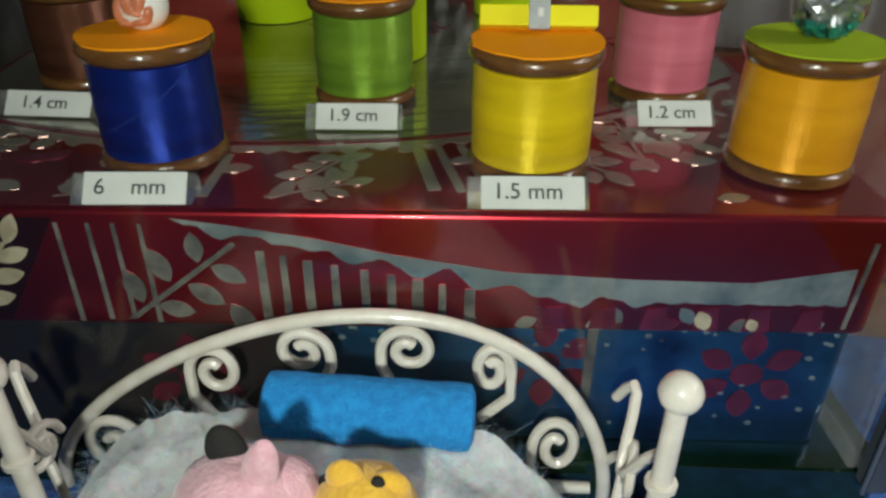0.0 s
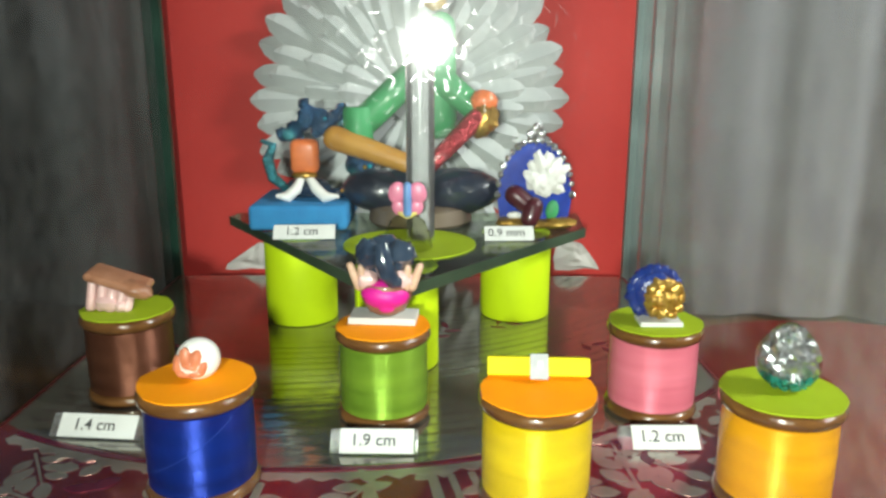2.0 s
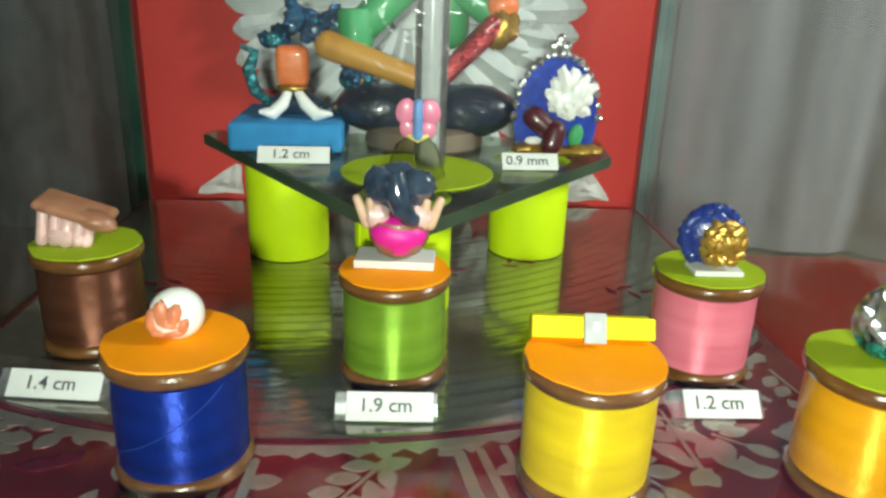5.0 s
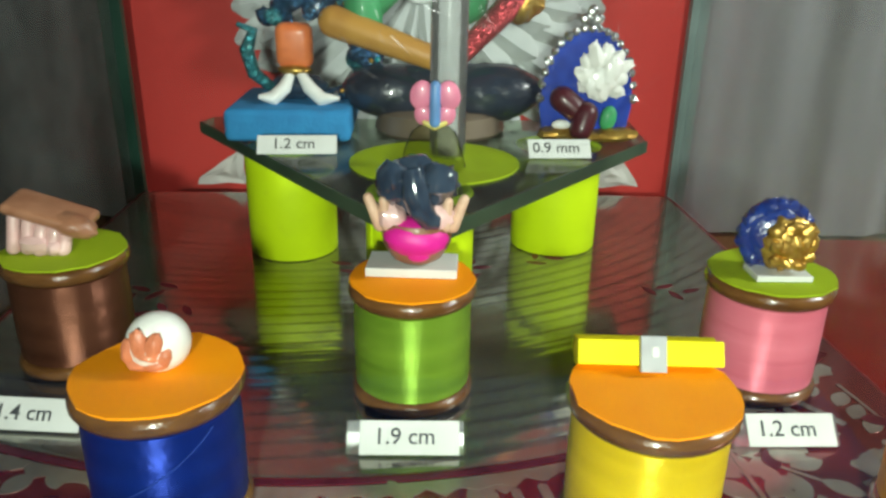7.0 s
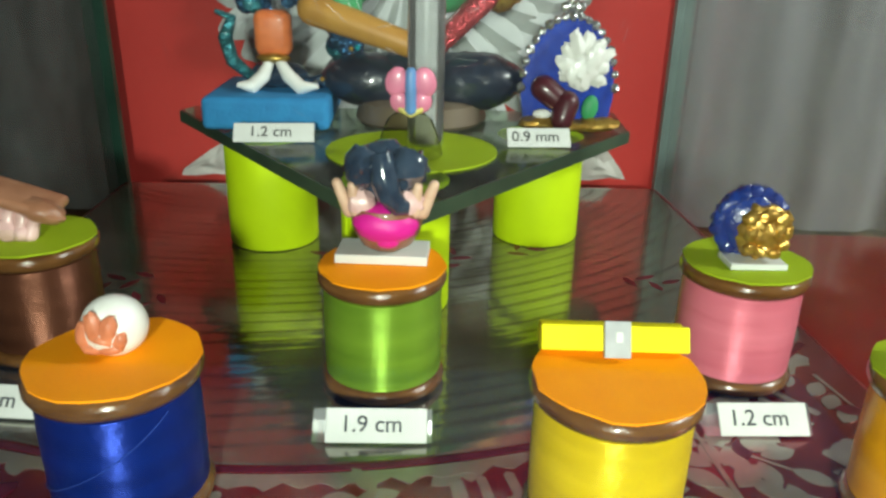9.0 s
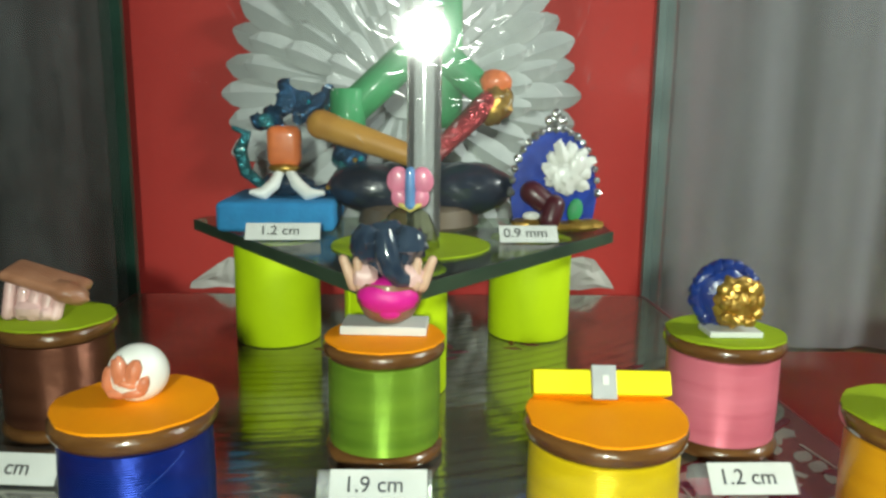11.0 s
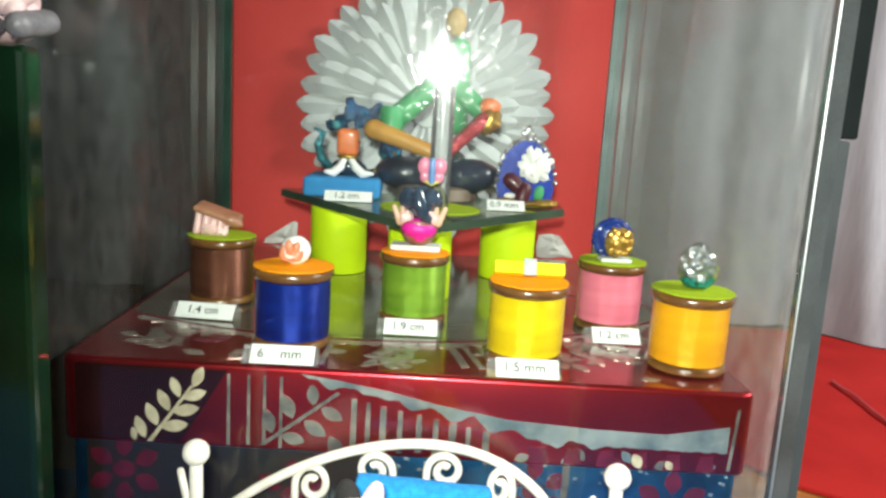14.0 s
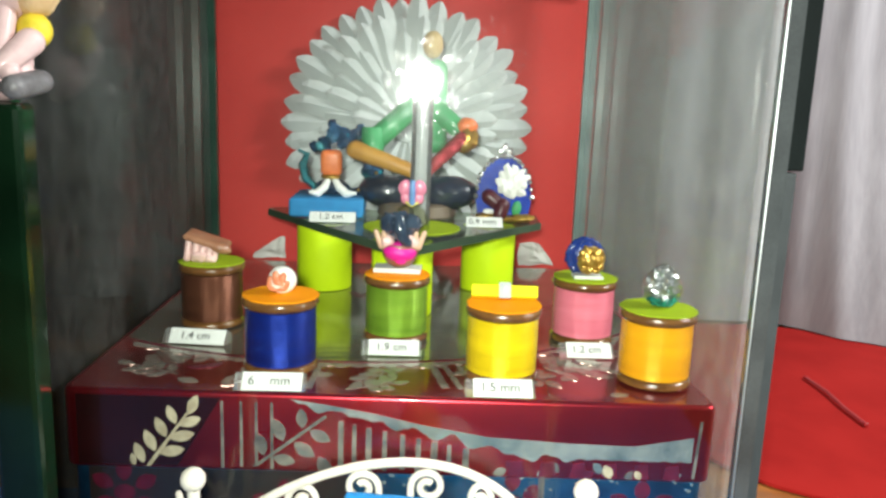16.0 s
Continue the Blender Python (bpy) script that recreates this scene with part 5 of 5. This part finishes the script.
def scroll(cx, cz, rx, rz, hand, tail, turns=1.35):
    """A wire that rises from its tail, rolls over under the arch and winds inwards."""
    pts = [(tail[0], BY, tail[1]), (cx + hand * rx * 1.02, BY, (tail[1] + cz) / 2 - 0.4)]
    steps = 28
    for i in range(steps + 1):
        t = i / steps
        a = t * turns * 2 * math.pi
        k = 1 - 0.74 * t
        pts.append((cx + hand * rx * k * math.cos(a), BY, cz + rz * k * math.sin(a)))
    return tube(pts, 1.05, 8)


for cx, cz, rx, rz, hand, tail in ((-56.0, 15.5, 6.2, 7.6, 1, (-51.0, 2.0)), (-33.2, 35.0, 4.7, 5.7, -1, (-35.0, 24.0)), (-17.0, 40.2, 4.8, 4.8, 1, (-13.0, 35.0)),
                                   (1.6, 41.2, 4.8, 4.9, -1, (-2.0, 34.5)), (16.2, 37.4, 3.4, 5.6, 1, (14.5, 26.0)), (28.8, 19.2, 4.4, 7.2, -1, (25.6, 9.0))):
    bedded("scroll", scroll(cx, cz, rx, rz, hand, tail), IRON)
for sx, px, up in ((-1, -56.0, 1.7), (1, 40.8, 2.6)):
    post = bedded("post", joined(tube([(px, 78, 3.5), (px, 78, 49 + up)], [1.75, 1.55], 12), tube([(px, 78, 36), (px, 78, 37)], 2.4, 12)), IRON)
    knob = part("knob", ball((px, 78, 51.6 + up), 3.1, seg=18, rough=0.03), IRON)
    knob.parent = post
    end = arch_at(8 if sx > 0 else 172)
    for lift, wob in ((12, 5), (28, 6)):
        pts = []
        for i in range(15):
            t = i / 14
            pts.append((end.x + (px - end.x) * t + sx * 1.5 * math.sin(t * 9), end.y + (78 - end.y) * t, lift + wob * math.sin(t * 2 * math.pi * 1.5) + 4))
        bedded("side_scroll", tube(pts, 0.95, 8), IRON)
    spiral = []
    for i in range(22):
        t = i / 21
        a, r = t * 3.2 * math.pi, 5.0 * (1 - 0.75 * t)
        spiral.append((end.x + (px - end.x) * 0.5 + 0.25 * r * math.cos(a), (end.y + 78) / 2 + r * math.cos(a), 26 + r * math.sin(a)))
    bedded("side_scroll", tube(spiral, 0.85, 8), IRON)
    bedded("side_rail", tube([(px, 78, 9), (px + sx, 40, 9), (px + sx, 20, 9)], 1.2, 10), IRON)
bedded("cross_rail", tube([(-62, 101, 9), (36, 101, 9)], 1.2, 10), IRON)


def fluff(bounds, top, seed, cells=110):
    """A soft heap of cotton wool."""
    x0, x1, y0, y1 = bounds
    bm = bmesh.new()
    grid = []
    for i in range(cells + 1):
        row = []
        for k in range(cells + 1):
            u, w = i / cells, k / cells
            edge = min(1, 5 * min(u, 1 - u)) ** 0.5 * min(1, 4 * w, 9 * (1 - w)) ** 0.5
            x, y = x0 + (x1 - x0) * u, y0 + (y1 - y0) * w
            p = Vector((x / 9, y / 9, seed))
            z = 4.6 + edge * (top * (0.80 + 0.20 * math.sin(math.pi * u) ** 0.8) + 6.0 * (w - 0.5) + 3.4 * noise.noise(p) + 0.7 * noise.noise(p * 2.3) + 0.35 * noise.noise(p * 7))
            row.append(bm.verts.new((x + 0.5 * noise.noise(p * 4), y + 0.5 * noise.noise(p * 5), z)))
        grid.append(row)
    for a, b in zip(grid, grid[1:]):
        for k in range(cells):
            bm.faces.new((a[k], b[k], b[k + 1], a[k + 1]))
    rim_v = [grid[i][0] for i in range(cells + 1)] + [grid[cells][k] for k in range(1, cells + 1)] + [grid[i][cells] for i in range(cells - 1, -1, -1)] + [grid[0][k] for k in range(cells - 1, 0, -1)]
    bm.faces.new(rim_v[::-1])
    # loose fibres standing off the heap, curled
    rnd = random.Random(seed)
    for _ in range(15000):
        i, k = rnd.randrange(2, cells - 1), rnd.randrange(2, cells - 1)
        p = grid[i][k].co.copy()
        d = Vector((rnd.uniform(-1, 1), rnd.uniform(-1, 1), rnd.uniform(-0.1, 0.9))).normalized()
        bend = Vector((rnd.uniform(-1, 1), rnd.uniform(-1, 1), rnd.uniform(-0.6, 0.8)))
        reach = rnd.uniform(0.6, 2.0) if rnd.random() < 0.7 else rnd.uniform(2.0, 5.5)
        s = d.orthogonal().normalized() * rnd.uniform(0.015, 0.030)
        line = [p + (d * t + bend * 0.5 * t * t) * reach for t in (0.0, 0.35, 0.7, 1.0)]
        rows = [(bm.verts.new(q - s), bm.verts.new(q + s)) for q in line]
        for (a0, b0), (a1, b1) in zip(rows, rows[1:]):
            bm.faces.new((a0, b0, b1, a1))
    return bm


tagged(part("cotton_bedding", fluff((-60, 33, 20, 99), 30.0, 7), COTTON), "soft heap of white cotton wool filling the toy bed", "bedding")


def roll_pillow():
    prof = [(0.1, -18.4), (4.6, -18.4), (6.0, -17.8), (6.2, -16.5)] + [(6.2 + 0.12 * math.sin(k * 1.7), -15 + k * 2.5) for k in range(13)] + [(6.2, 16.5), (6.0, 17.8), (4.6, 18.4), (0.1, 18.4)]
    bm = lathe(prof, 30)
    for q in bm.verts:
        q.co += q.co.normalized() * 0.15 * noise.noise(q.co * 0.2)
    return bm


tagged(part("roll_pillow", roll_pillow(), SPONGE, None, "", True, pose(-3.6 * MM, 88.5 * MM, 39.0 * MM, 0, 92.5, 0) @ Matrix.Diagonal((0.88, 0.88, 0.91, 1))), "bright blue sponge roll pillow lying on cotton wool", "pillow")

PLUSH_PINK = material("pink_plush", (0.76, 0.46, 0.52), 0.95, second=(0.66, 0.36, 0.43), scale=500, bump=0.9, bump_scale=1400, sheen=0.5)
PLUSH_YELLOW = material("yellow_plush", (0.80, 0.48, 0.05), 0.95, second=(0.68, 0.38, 0.03), scale=500, bump=0.9, bump_scale=1400, sheen=0.5)
PLUSH_BLACK = material("black_plush", (0.015, 0.014, 0.014), 0.9, scale=400, bump=0.6)
pk = joined((ball((0, 0, 6), (9, 8, 7.5), seg=24, rough=0.05), 0), (ball((3.6, -1.0, 13.2), (2.4, 1.5, 6.0), (0, 14, 0), 16), 0), (ball((-1.8, 3.0, 12.4), (2.8, 2.0, 4.6), (0, -8, 0), 16), 1), (ball((5.5, 1.5, 6.5), (5.0, 5.0, 5.5), seg=16), 0))
tagged(part("pink_plush", pk, [PLUSH_PINK, PLUSH_BLACK], None, "", True, pose(-17.5 * MM, 66 * MM, 37.0 * MM)), "small pale pink plush toy lying in cotton wool", "plush toy")
yl = joined((ball((0, 0, 5), (7.5, 7, 7.0), seg=24, rough=0.05), 0), (ball((-2.2, 0.5, 11.2), (2.6, 1.6, 3.0), (0, -10, 0), 14), 0), (ball((3.6, 0.6, 9.6), (3.0, 1.7, 2.6), (0, 30, 0), 14), 0), (ball((-4.6, 1.2, 8.6), (1.6, 1.2, 2.2), seg=10), 1), (ball((2.2, -0.6, 11.6), (1.0, 0.8, 0.9), seg=8), 1))
tagged(part("yellow_plush", yl, [PLUSH_YELLOW, PLUSH_BLACK], None, "", True, pose(-1.5 * MM, 67 * MM, 36.0 * MM)), "small golden yellow plush toy lying in cotton wool", "plush toy")

# ---- glass post with a doll sitting on it ----
tagged(part("glass_post", box((-103.8, 90, 73.0), (12.0, 8.0, 140), 1.6), EDGE_DARK, None, "", False), "dark green glass post standing before the case", "post")
PT = 143.1
SHOE = material("grey_shoe", (0.20, 0.195, 0.21), 0.4, second=(0.13, 0.125, 0.135), scale=300, bump=0.3)
DOLLPINK = material("doll_pink", (0.84, 0.62, 0.62), 0.5, second=(0.76, 0.53, 0.54), scale=300, coat=0.2, bump=0.2)
DOLLYEL = material("doll_yellow", (0.84, 0.68, 0.05), 0.6, second=(0.74, 0.56, 0.03), scale=300, bump=0.3)
DOLLHAIR = material("doll_blond", (0.82, 0.60, 0.34), 0.6, second=(0.70, 0.48, 0.25), scale=300, bump=0.4)
doll = joined((ball((-105, 91, PT + 6), (9, 6, 6), seg=18), 0), (capsule((-110, 88, PT + 12), (-98, 84, PT + 7), 3.0, 2.4), 0), (capsule((-101, 90, PT + 24), (-101, 85, PT + 9), 2.7, 2.4), 0),
              (capsule((-95, 88, PT + 14), (-100, 84, PT + 8), 3.2, 2.6), 0), (capsule((-93.2, 88, PT + 5), (-94.8, 80, PT + 3.4), 2.8, 2.9), 2), (capsule((-103, 86, PT + 3.6), (-103.5, 81, PT + 2.0), 1.9, 2.0), 2),
              (ball((-112, 90, PT + 13), (4.5, 4, 5), seg=14), 1), (ball((-96, 92, PT + 17), (4, 4, 4.2), seg=14), 1), (ball((-104, 92, PT + 27), (9, 7.5, 9), seg=20), 0), (ball((-96, 92, PT + 27), (6, 6, 7), seg=18, rough=0.2), 3), (ball((-107, 91, PT + 15), (2.0, 5.4, 4.5), seg=12), 2), (ball((-104, 92, PT + 10), (7, 5, 6), seg=14), 0))
tagged(part("sitting_doll", doll, [DOLLPINK, DOLLYEL, SHOE, DOLLHAIR]), "pale pink doll with yellow sleeves sitting on the post", "doll")
